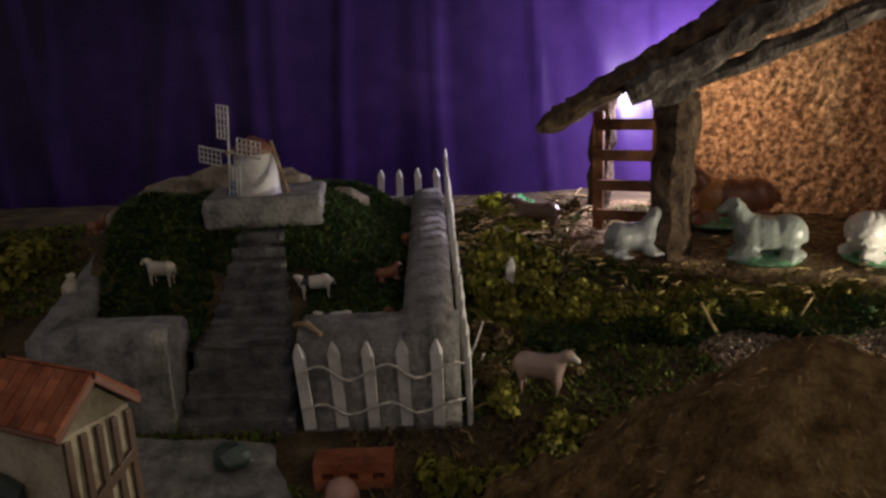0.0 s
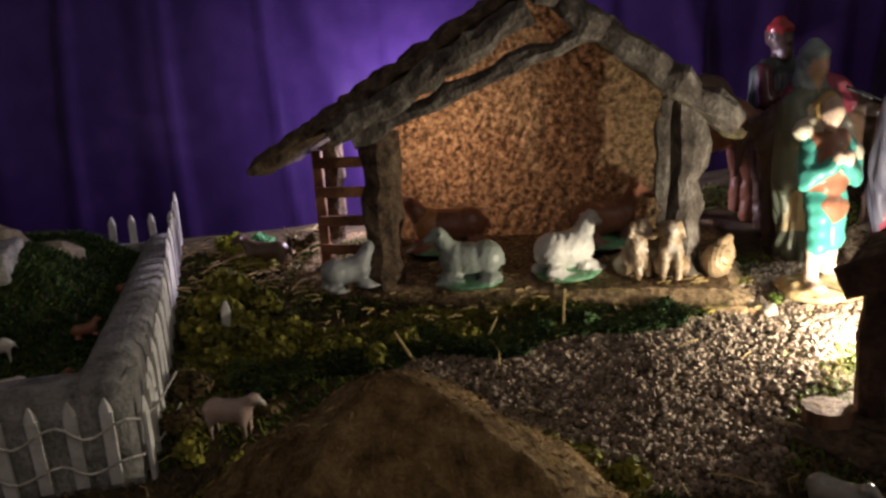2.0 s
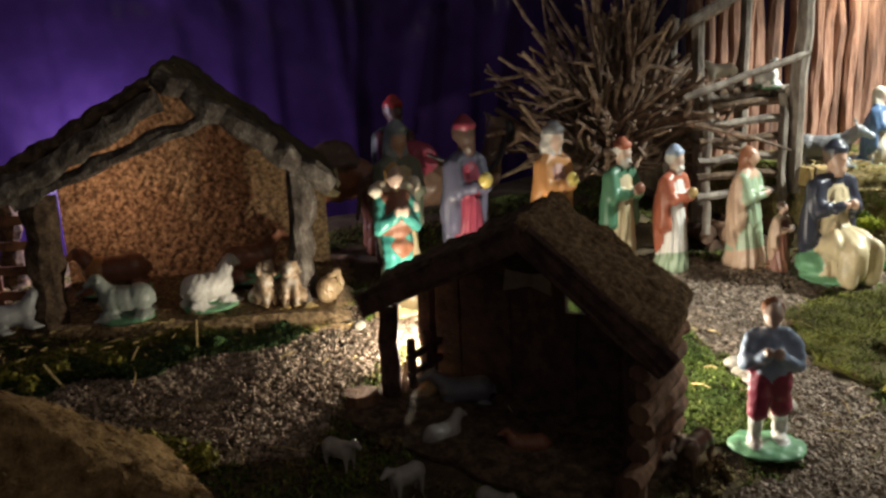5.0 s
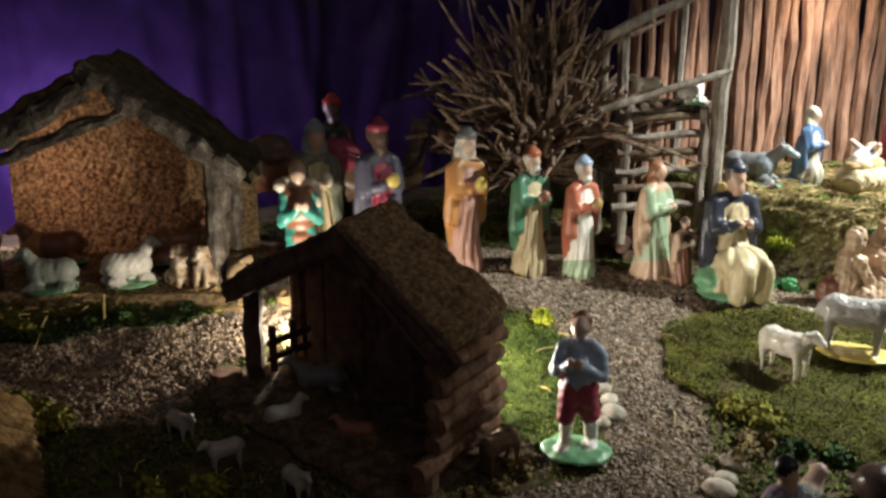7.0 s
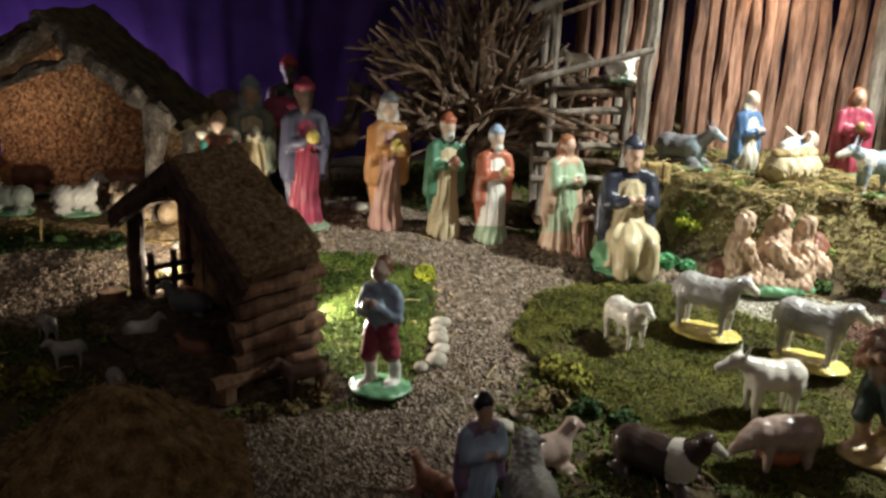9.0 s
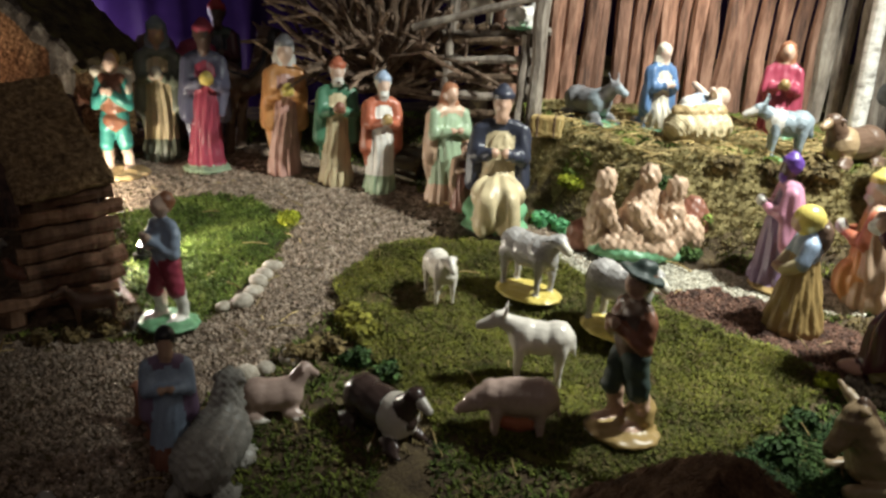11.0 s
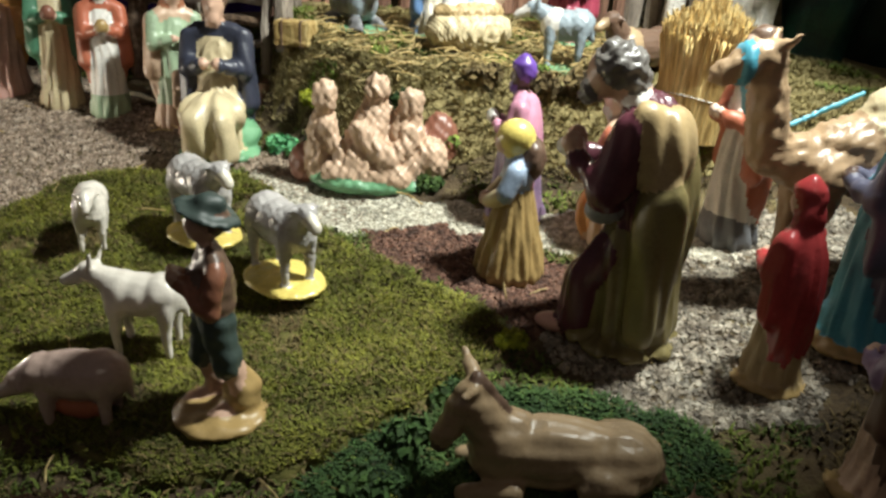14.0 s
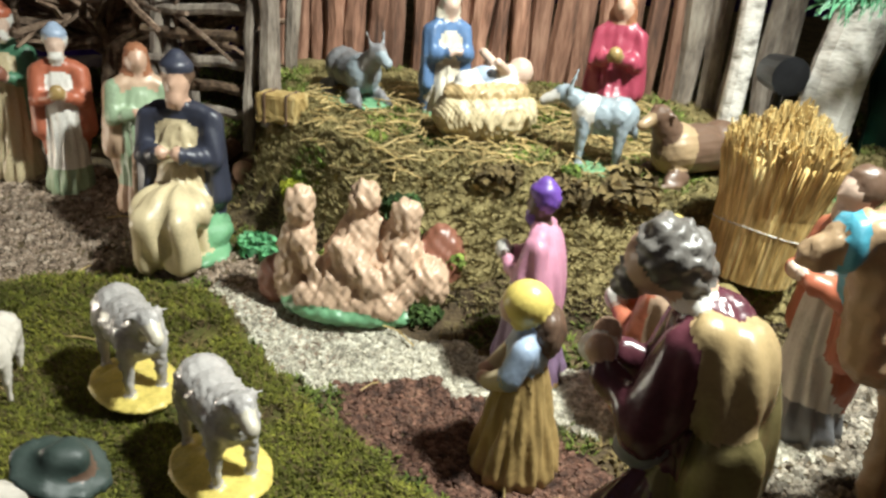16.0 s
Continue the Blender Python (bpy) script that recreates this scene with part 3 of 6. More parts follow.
def beast(h, coat, kind="sheep", lying=False, second=None, base=None, hoof=None, wool=0.0, voxel=0.0016, seed=0, head_turn=0.0, long=1.0):
    """A crib animal, facing +x, of height h at the head's top, as one mesh; long scales the body's length."""
    mats = [coat, second or coat, hoof or coat, base or coat]
    k = {"sheep": dict(L=.46, R=.23, neck=.20, up=.60, leg=.40, hl=.17, ear=.10),
         "cow": dict(L=.62, R=.25, neck=.20, up=.62, leg=.38, hl=.22, ear=.12),
         "donkey": dict(L=.52, R=.21, neck=.30, up=.60, leg=.42, hl=.22, ear=.20),
         "dog": dict(L=.50, R=.19, neck=.22, up=.58, leg=.40, hl=.20, ear=.14)}[kind]
    drop = .22 if lying else 0.0
    zc = (k["up"] - drop) * h
    L, R = k["L"] * h * long, k["R"] * h * (1.16 if lying else 1)
    P = [("e", (0, 0, zc), (L, R, R * 1.02), 0), ("e", (-.55 * L, 0, zc + .02 * h), (R * 1.05, R * 1.02, R * 1.05), 0), ("e", (.5 * L, 0, zc + .01 * h), (R, R * .98, R * 1.08), 1 if second and kind != "sheep" else 0)]
    a = radians(head_turn)
    hx, hy = .80 * L + k["neck"] * h * .75 * math.cos(a), k["neck"] * h * math.sin(a) * 1.2
    hz = h * (.86 - (0.05 if lying else 0)) if kind != "donkey" else h * (.72 if lying else .80)
    P.append(("c", (.62 * L, 0, zc + .08 * h), (hx * .96, hy * .9, hz), R * .72, R * .46, 0))
    mz = Vector((hx + k["hl"] * h * math.cos(a), hy + k["hl"] * h * math.sin(a), hz - .11 * h))
    P.append(("e", (hx, hy, hz), (.115 * h, .095 * h, .11 * h), 0))
    P.append(("c", (hx, hy, hz), mz, .095 * h, .060 * h, 1 if second else 0))
    for s in (-1, 1):
        e = Vector((hx - .05 * h, hy + s * .08 * h, hz + .05 * h))
        if kind == "donkey":
            P.append(("c", e, e + Vector((-.06 * h, s * .05 * h, k["ear"] * h)), .035 * h, .016 * h, 0))
        else:
            P.append(("c", e, e + Vector((-.03 * h, s * k["ear"] * h, -.03 * h)), .036 * h, .022 * h, 0))
        if kind == "cow":
            P.append(("c", e + Vector((.02 * h, 0, .02 * h)), e + Vector((.03 * h, s * .09 * h, .10 * h)), .026 * h, .012 * h, 2))
        for fx in (-.72, .66):
            x = fx * L
            if lying:
                P.append(("e", (x, s * R * .75, .11 * h), (.19 * h, .085 * h, .10 * h), 0))
                P.append(("c", (x + .02 * h, s * R * 1.05, .05 * h), (x + .26 * h, s * R * .95, .045 * h), .052 * h, .040 * h, 2))
            else:
                P.append(("c", (x, s * R * .62, zc - .05 * h), (x + .015 * h, s * R * .62, .20 * h), .085 * h, .048 * h, 0))
                P.append(("c", (x + .015 * h, s * R * .62, .20 * h), (x, s * R * .62, .03 * h), .046 * h, .042 * h, 2))
    P.append(("c", (-L - R * .18, 0, zc + .06 * h), (-L - R * .30, R * .1, zc - (.18 if not lying else .10) * h), .035 * h, .03 * h, 0))
    if base:
        P.append(("e", (.04 * h, 0, .0), (L * 1.18, R * 1.7, .075 * h), 3))

    def finish(p, who):
        out = wave(p / h, 22, seed) * .006 * h
        if wool:
            out = out + (who == 0) * wave(p / h, 85, seed + 1) * wool * h
        return out + (who == 3) * wave(p / h, 60, seed) * .008 * h
    return skin_of(P, mats, voxel, 3, finish)


def camel(h, coat, saddle, rein, voxel=0.0026, seed=0, kneel=False):
    """A standing camel facing +x with a saddle cloth and a bridle, as one mesh."""
    mats = [coat, saddle, rein]
    P = [("e", (0, 0, .56 * h), (.36 * h, .15 * h, .17 * h), 0), ("e", (-.03 * h, 0, .72 * h), (.17 * h, .10 * h, .12 * h), 1), ("e", (-.03 * h, 0, .66 * h), (.20 * h, .155 * h, .10 * h), 1),
         ("c", (.30 * h, 0, .52 * h), (.47 * h, 0, .56 * h), .115 * h, .085 * h, 0), ("c", (.47 * h, 0, .56 * h), (.53 * h, 0, .86 * h), .085 * h, .062 * h, 0),
         ("e", (.55 * h, 0, .90 * h), (.085 * h, .066 * h, .07 * h), 0), ("c", (.56 * h, 0, .90 * h), (.69 * h, 0, .85 * h), .062 * h, .048 * h, 0), ("e", (.70 * h, 0, .835 * h), (.045 * h, .045 * h, .04 * h), 0)]
    for s in (-1, 1):
        P += [("c", (.51 * h, s * .05 * h, .95 * h), (.48 * h, s * .075 * h, .99 * h), .022 * h, .014 * h, 0)]
        for x in (-.26, .27):
            P += [("c", (x * h, s * .085 * h, .50 * h), (x * h * 1.05, s * .09 * h, .26 * h), .085 * h, .042 * h, 0), ("c", (x * h * 1.05, s * .09 * h, .26 * h), (x * h, s * .09 * h, .03 * h), .040 * h, .046 * h, 0)]
    ring = [Vector((.63 * h, math.cos(t) * .066 * h, .875 * h + math.sin(t) * .066 * h)) for t in np.linspace(0, 2 * math.pi, 13)]
    for a, b in zip(ring, ring[1:]):
        P.append(("c", a, b, .019 * h, .019 * h, 2))
    rope = [Vector((.62 * h, -.06 * h, .93 * h)), Vector((.55 * h, -.085 * h, .70 * h)), Vector((.46 * h, -.11 * h, .60 * h)), Vector((.30 * h, -.15 * h, .64 * h)), Vector((.05 * h, -.16 * h, .76 * h))]
    for a, b in zip(rope, rope[1:]):
        P.append(("c", a, b, .016 * h, .016 * h, 2))
    P.append(("c", (-.36 * h, 0, .60 * h), (-.42 * h, 0, .34 * h), .025 * h, .02 * h, 0))

    def finish(p, who):
        return wave(p / h, 60, seed) * .008 * h * (who == 0) + wave(p / h, 90, seed) * .005 * h * (who == 1)
    return skin_of(P, mats, voxel, 3, finish)


def place(name, me, m, label, category, group=""):
    ob = new(name, me)
    ob.matrix_world = m
    return tagged(ob, label, category, group)

# ---- the crib figures on the back path ----
def put(name, me, x, y, rz, label, category="figurine", group="", up=-0.002):
    return place(name, me, on(x, y, up, rz), label, category, group)


put("king_figurine", person(.159, PINK, ORANGE, PALESKIN, WHITE, GREY, None, "stand", ORANGE, YELLOW, PINK, .86, True, seed=1), .650, .402, 12, "white-veiled king figurine in orange cloak over pink robe", group="kings")
put("king_figurine", person(.141, CREAM, GREEN, PALESKIN, WHITE, RUST, None, "stand", GREEN, BRICK, CREAM, .95, False, seed=2), .711, .365, 10, "white-bearded king figurine in green cloak and red crown", group="kings")
put("king_figurine", person(.132, WHITE, RUST, PALESKIN, WHITE, LIGHTBLUE, None, "stand", RUST, OCHRE, PALEGREEN, .95, False, seed=3), .761, .340, 14, "turbaned king figurine in orange-red cloak over white", group="kings")
P = person(.131, PALEGREEN, PEACH, SKIN, GINGER, None, None, "stand", PALEGREEN, None, PEACH, 1.15, True, seed=4)
put("parent_figurine", P, 0.831, 0.304, 22, "ginger-haired father figurine in beige cloak and green shirt")
put("child_figurine", person(.075, BRICK, PEACH, SKIN, BROWN, None, None, "stand", PEACH, WHITE, BRICK, 1.1, seed=5, voxel=.0016), .846, .272, 10, "small child figurine in red-brown robe beside the father")
put("seated_figurine", person(.160, CREAM, NAVY, SKIN, BROWN, NAVY, BASEGREEN, "sit", NAVY, None, CREAM, 1.1, seed=6), 0.875, 0.23, -8, "seated piper figurine in navy cloak and cream skirt")
put("king_figurine", person(.172, CRIMSON, SLATE, DARKSKIN, DARKSKIN, CRIMSON, PALEGREEN, "stand", SLATE, YELLOW, CRIMSON, .86, False, seed=7), 0.556, 0.424, 15, "dark king figurine in slate cloak over crimson robe", group="kings")
put("shepherd_figurine", person(.167, CREAM, OLIVEGREEN, SKIN, BLUEGREY, BLUEGREY, None, "stand", OLIVEGREEN, OFFWHITE, OLIVEGREEN, .92, True, seed=9), 0.496, 0.458, 8, "tall shepherd figurine in sage cloak carrying a lamb")
put("rider_figurine", person(.170, NAVY, DARKGREEN, DARKSKIN, DARKSKIN, RED, None, "stand", MAROON, None, NAVY, .95, seed=10), 0.546, 0.572, 10, "dark figurine with a red turban beside the camels")
put("camel_figurine", camel(.165, BROWN, CRIMSON, BLACK, seed=1), 0.538, 0.497, -20, "dark brown camel figurine with crimson saddle", "figurine", "camels")
put("camel_figurine", camel(.158, REDBROWN, BROWN, TAN, seed=2), 0.462, 0.566, 168, "brown camel figurine with woven saddle basket", "figurine", "camels")



def walker(h, jacket, breeches, skin, sleeve, base, hair, rz_x_y, label, brim=None, stockings=None, lamb_on=False):
    """A statuette with separate legs in jacket and breeches, facing -y, as one mesh."""
    P = [("e", (0, 0, .02 * h), (.24 * h, .21 * h, .04 * h), 4)]
    if brim:
        P.append(("e", (.04 * h, .09 * h, .10 * h), (.09 * h, .08 * h, .15 * h), 4))
    for s, a in ((-1, -.03), (1, .05)):
        P += [("c", (s * .05 * h, 0, .48 * h), (s * .07 * h, a * h - .02 * h, .27 * h), .075 * h, .065 * h, 1), ("c", (s * .07 * h, a * h, .25 * h), (s * .075 * h, a * h + .03 * h, .09 * h), .054 * h, .042 * h, 6), ("e", (s * .08 * h, a * h - .03 * h, .055 * h), (.042 * h, .08 * h, .035 * h), 6)]
        P += [("c", (s * .115 * h, 0, .72 * h), (s * .15 * h, -.03 * h, .56 * h), .05 * h, .045 * h, 3), ("c", (s * .15 * h, -.03 * h, .56 * h), (s * .03 * h, -.13 * h, .66 * h), .042 * h, .034 * h, 3), ("e", (s * .03 * h, -.15 * h, .68 * h), (.03 * h, .03 * h, .035 * h), 2)]
    P += [("e", (0, 0, .60 * h), (.128 * h, .095 * h, .18 * h), 0), ("c", (-.08 * h, 0, .74 * h), (.08 * h, 0, .74 * h), .052 * h, .052 * h, 0), ("e", (0, -.02 * h, .875 * h), (.060 * h, .068 * h, .078 * h), 2), ("e", (0, .02 * h, .90 * h), (.068 * h, .068 * h, .075 * h), 5)]
    if brim:
        P += [("e", (0, .0, .925 * h), (.125 * h, .14 * h, .020 * h), 7, (-20, 10, 0)), ("e", (0, .005 * h, .955 * h), (.072 * h, .075 * h, .055 * h), 7)]
    if lamb_on:
        P += [("c", (-.10 * h, .07 * h, .80 * h), (.12 * h, .07 * h, .78 * h), .062 * h, .066 * h, 8), ("c", (.12 * h, .06 * h, .78 * h), (.15 * h, -.04 * h, .68 * h), .045 * h, .03 * h, 8), ("e", (-.15 * h, .02 * h, .80 * h), (.05 * h, .06 * h, .045 * h), 8),
              ("e", (0, 0, .44 * h), (.125 * h, .10 * h, .09 * h), 0), ("e", (.02 * h, .07 * h, .03 * h), (.26 * h, .20 * h, .05 * h), 4)]
    me = skin_of(P, [jacket, breeches, skin, sleeve, base, hair, stockings or skin, brim or hair, OFFWHITE], .0017, 3, lambda p, who: wave(p / h, 26, 3) * .007 * h)
    rz, x, y = rz_x_y
    return place("shepherd_figurine" if brim else "boy_figurine", me, on(x, y, .003, rz) @ Matrix.Diagonal((.84, .84, 1, 1) if lamb_on else (1, 1, 1, 1)), label, "figurine")


walker(.117, BROWN, DARKGREEN, SKIN, REDBROWN, OCHRE, BROWN, (-75, .911, -.086), "walking shepherd figurine with green brimmed hat and brown waistcoat", DARKGREEN)
walker(.112, LIGHTBLUE, CRIMSON, PALESKIN, LIGHTBLUE, BASEGREEN, GINGER, (-45, .590, .072), "boy figurine in blue jacket and dark red shorts on green base", None, WHITE)
walker(.147, REDBROWN, TEAL, PALESKIN, TEAL, SAND, BLOND, (-6, .462, .392), "blond shepherd boy figurine with teal leggings on sandy base", None, PALESKIN, True)
hatless = person(.092, LIGHTBLUE, LILAC, SKIN, BLACK, BLACK, None, "stand", LIGHTBLUE, None, BRICK, 1.0, seed=13)
put("shepherd_figurine", hatless, .626, -.082, 10, "small shepherd figurine in pale blue with a black bowler")
put("sheep_figurine", beast(.066, paint("dusty_wool", (.33, .31, .27)), "sheep", True, wool=.024, seed=31), .655, -.100, 80, "upright woolly cream sheep figurine with deep curls")

# ---- the group on the right ----
def draped(p, who, cloth, h, depth, count, seed):
    """Hanging folds round the upright axis, deeper towards the hem."""
    ang = np.arctan2(p[:, 1], p[:, 0])
    f = np.sin(ang * count + 2.5 * np.sin(p[:, 2] / h * 5 + seed)) + .5 * np.sin(ang * count * 1.8 + seed + p[:, 2] / h * 8)
    return np.isin(who, cloth) * f * depth * h * np.clip(1.15 - p[:, 2] / h, .15, 1)


def girl(h):
    P = [("c", (0, 0, .05 * h), (0, 0, .30 * h), .215 * h, .165 * h, 0), ("c", (0, 0, .30 * h), (0, .0, .56 * h), .165 * h, .105 * h, 0), ("e", (0, .005 * h, .66 * h), (.125 * h, .10 * h, .15 * h), 4),
         ("e", (0, -.025 * h, .885 * h), (.105 * h, .115 * h, .108 * h), 1), ("e", (0, .085 * h, .76 * h), (.105 * h, .075 * h, .13 * h), 2), ("e", (0, -.095 * h, .855 * h), (.066 * h, .055 * h, .075 * h), 3),
         ("e", (0, -.03 * h, .80 * h), (.07 * h, .07 * h, .05 * h), 1)]
    for s in (-1, 1):
        P += [("c", (s * .115 * h, -.01 * h, .70 * h), (s * .14 * h, -.06 * h, .57 * h), .062 * h, .060 * h, 4), ("c", (s * .14 * h, -.06 * h, .57 * h), (s * .07 * h, -.15 * h, .50 * h), .060 * h, .045 * h, 5),
              ("e", (s * .04 * h, -.18 * h, .50 * h), (.035 * h, .04 * h, .035 * h), 3)]
    return skin_of(P, [OCHRE, YELLOW, BROWN, SKIN, LIGHTBLUE, CREAM], .0014, 3, lambda p, who: draped(p, who, (0,), h, .013, 12, 2) + (who == 2) * wave(p / h, 60, 2) * .006 * h)


def bowing(h):
    """A grey-haired man on one knee, bowing over the bowl in his hands, in a long glossy cloak."""
    P = [("c", (0, .01 * h, .76 * h), (0, .05 * h, .42 * h), .098 * h, .115 * h, 1), ("e", (.01 * h, .085 * h, .46 * h), (.135 * h, .105 * h, .34 * h), 0), ("c", (0, .04 * h, .36 * h), (0, .05 * h, .07 * h), .13 * h, .145 * h, 0),
         ("e", (.01 * h, .02 * h, .02 * h), (.19 * h, .19 * h, .03 * h), 0), ("c", (.03 * h, -.02 * h, .33 * h), (.04 * h, -.13 * h, .22 * h), .085 * h, .065 * h, 1), ("c", (.04 * h, -.13 * h, .22 * h), (.04 * h, -.15 * h, .06 * h), .065 * h, .06 * h, 1),
         ("e", (.04 * h, -.20 * h, .035 * h), (.045 * h, .08 * h, .035 * h), 6), ("c", (-.05 * h, .0, .10 * h), (-.05 * h, -.12 * h, .06 * h), .09 * h, .06 * h, 0),
         ("c", (.10 * h, .01 * h, .79 * h), (.125 * h, .10 * h, .52 * h), .055 * h, .065 * h, 4), ("e", (.06 * h, .085 * h, .68 * h), (.10 * h, .075 * h, .15 * h), 4), ("c", (-.10 * h, .01 * h, .78 * h), (-.12 * h, .08 * h, .45 * h), .055 * h, .07 * h, 0),
         ("c", (.125 * h, .09 * h, .55 * h), (.12 * h, .08 * h, .12 * h), .075 * h, .075 * h, 0),
         ("e", (0, -.03 * h, .825 * h), (.066 * h, .072 * h, .036 * h), 5), ("c", (0, -.01 * h, .80 * h), (0, -.09 * h, .87 * h), .05 * h, .055 * h, 2), ("e", (0, -.135 * h, .895 * h), (.066 * h, .070 * h, .082 * h), 2),
         ("e", (0, -.105 * h, .918 * h), (.084 * h, .088 * h, .080 * h), 3), ("e", (0, -.055 * h, .885 * h), (.07 * h, .05 * h, .06 * h), 3), ("e", (0, -.185 * h, .84 * h), (.042 * h, .036 * h, .055 * h), 3),
         ("e", (0, -.225 * h, .65 * h), (.055 * h, .05 * h, .034 * h), 5)]
    for s in (-1, 1):
        P += [("c", (s * .10 * h, -.03 * h, .75 * h), (s * .115 * h, -.08 * h, .55 * h), .062 * h, .068 * h, 1), ("c", (s * .115 * h, -.08 * h, .55 * h), (s * .06 * h, -.19 * h, .62 * h), .062 * h, .038 * h, 1),
              ("e", (s * .10 * h, -.09 * h, .485 * h), (.058 * h, .06 * h, .045 * h), 7), ("e", (s * .045 * h, -.215 * h, .675 * h), (.026 * h, .036 * h, .04 * h), 2)]
    curls = lambda p, who: (who == 3) * (wave(p / h, 75, 1) * .007 * h + .004 * h * np.sin(p[:, 2] / h * 150 + 5 * np.sin(p[:, 1] / h * 30)))
    return skin_of(P, [OLIVE, MAROON, SKIN, HAIRGREY, SAND, WHITE, PINK, GREY], .0017, 3, lambda p, who: draped(p, who, (0, 1, 4), h, .012, 9, 4) + curls(p, who))


put("girl_figurine", girl(.104), 1.081, 0.019, -105, "girl figurine in ochre dress and yellow headscarf", group="visitors")
put("kneeling_figurine", bowing(.166), 1.128, -0.054, -116, "grey-haired kneeling figurine in glossy olive cloak and maroon shirt", group="visitors")
put("queen_figurine", person(.116, LILAC, ROSE, DARKSKIN, PURPLE, PURPLE, OCHRE, "stand", ROSE, WHITE, LILAC, 1.3, False, seed=16, voxel=.0018), 1.098, 0.088, -110, "figurine in rose cloak with purple turban on yellow base", group="visitors")
put("kneeling_king_figurine", person(.135, ORANGE, PEACH, PALESKIN, WHITE, YELLOW, None, "kneel", RUST, WHITE, PEACH, 1.05, False, seed=17, voxel=.002), 1.158, .048, -120, "kneeling king figurine in orange with a yellow crown", group="visitors")
put("king_figurine", person(.145, WHITE, RUST, PALESKIN, BROWN, None, None, "stand", RUST, None, GREY, .95, seed=18), 1.232, 0.03, -90, "king figurine in grey-white robe and red-orange cloak", group="visitors")
put("camel_figurine", camel(.152, FUR, CREAM, TURQ, seed=3), 1.282, -.038, 176, "sand-coloured camel figurine with turquoise bridle and rein", "figurine", "camels")
put("turban_figurine", person(.150, TURQ, SLATE, DARKSKIN, OLIVEGREEN, DARKGREEN, OCHRE, "stand", SLATE, None, TURQ, 1.0, seed=19), 1.255, -.085, -130, "figurine in slate and turquoise with dark turban on ochre base", group="visitors")
put("cloaked_figurine", person(.112, SAND, RED, SKIN, RED, RED, OCHRE, "stand", RED, None, SAND, .95, True, seed=20), 1.196, -0.102, -150, "hooded figurine in glossy red cloak on yellow base", group="visitors")
put("peasant_figurine", person(.108, PEACH, BROWN, SKIN, DARKBROWN, BLACK, OCHRE, "stand", LILAC, None, PEACH, .92, True, seed=21), 1.205, -.180, -150, "brown-cloaked peasant figurine on a sandy yellow base", group="visitors")


def sleepers():
    """Two cuddled shepherds asleep against a rock, modelled as one lumpy mass on a green base."""
    P = [("e", (-.002, -.008, .003), (.052, .026, .009), 1), ("e", (.052, .016, .022), (.019, .016, .028), 2), ("e", (-.056, .006, .010), (.017, .014, .016), 2),
         ("c", (-.046, .0, .012), (-.043, .0, .044), .0145, .011, 0), ("e", (-.041, -.004, .060), (.0105, .0105, .0125), 0), ("c", (-.038, -.010, .040), (-.026, -.014, .020), .007, .006, 0),
         ("c", (-.010, -.002, .012), (.000, .002, .052), .026, .013, 0), ("e", (.001, -.002, .066), (.0105, .010, .0120), 0), ("c", (-.012, -.016, .040), (.012, -.024, .022), .008, .007, 0),
         ("c", (.024, .0, .012), (.025, .002, .046), .024, .013, 0), ("e", (.028, -.003, .058), (.0105, .010, .0115), 0), ("c", (.030, -.014, .036), (.010, -.024, .016), .008, .007, 0),
         ("e", (.045, -.004, .018), (.015, .015, .018), 0), ("c", (-.034, -.018, .010), (.022, -.024, .010), .0085, .009, 0)]
    me = skin_of(P, [PEACH, BASEGREEN, BRICK], .0014, 3, lambda p, who: (who == 0) * (wave(p, 420, 4) * .0008 + .0006 * np.sin(p[:, 0] * 760 + 3 * np.sin(p[:, 2] * 190))) + wave(p, 300, 1) * .0008)
    return place("sleeping_shepherds_figurine", me, on(1.002, .158, 0, -8) @ Matrix.Diagonal((.94, .94, 1.10, 1)), "two sleeping shepherds figurine of pale curly clay on green base", "figurine")


sleepers()

# ---- the figures round the manger on the shelf ----
put("veiled_figurine", person(.118, OFFWHITE, BLUE, PALESKIN, OFFWHITE, None, BASEGREEN, "kneel", BLUE, None, OFFWHITE, .95, True, seed=22), 1.060, .318, 18, "kneeling veiled figurine in blue cloak over ivory robe")
put("bearded_figurine", person(.128, CRIMSON, CRIMSON, SKIN, GINGER, None, BASEGREEN, "kneel", CRIMSON, OCHRE, CRIMSON, .92, True, seed=23), 1.192, .300, -22, "kneeling bearded figurine in crimson robe")
put("donkey_figurine", beast(.060, GREY, "donkey", True, BLUEGREY, BASEGREEN, seed=3), .990, .335, -60, "grey lying donkey figurine on a green base")
put("goat_figurine", beast(.062, BLUEGREY, "donkey", False, WHITE, BASEGREEN, wool=.006, seed=4, long=.58), 1.164, .222, 160, "pale blue-grey goat figurine on a green base")
put("ox_figurine", beast(.058, BROWN, "cow", True, TAN, seed=5), 1.226, .205, 200, "brown lying ox figurine with pale muzzle")


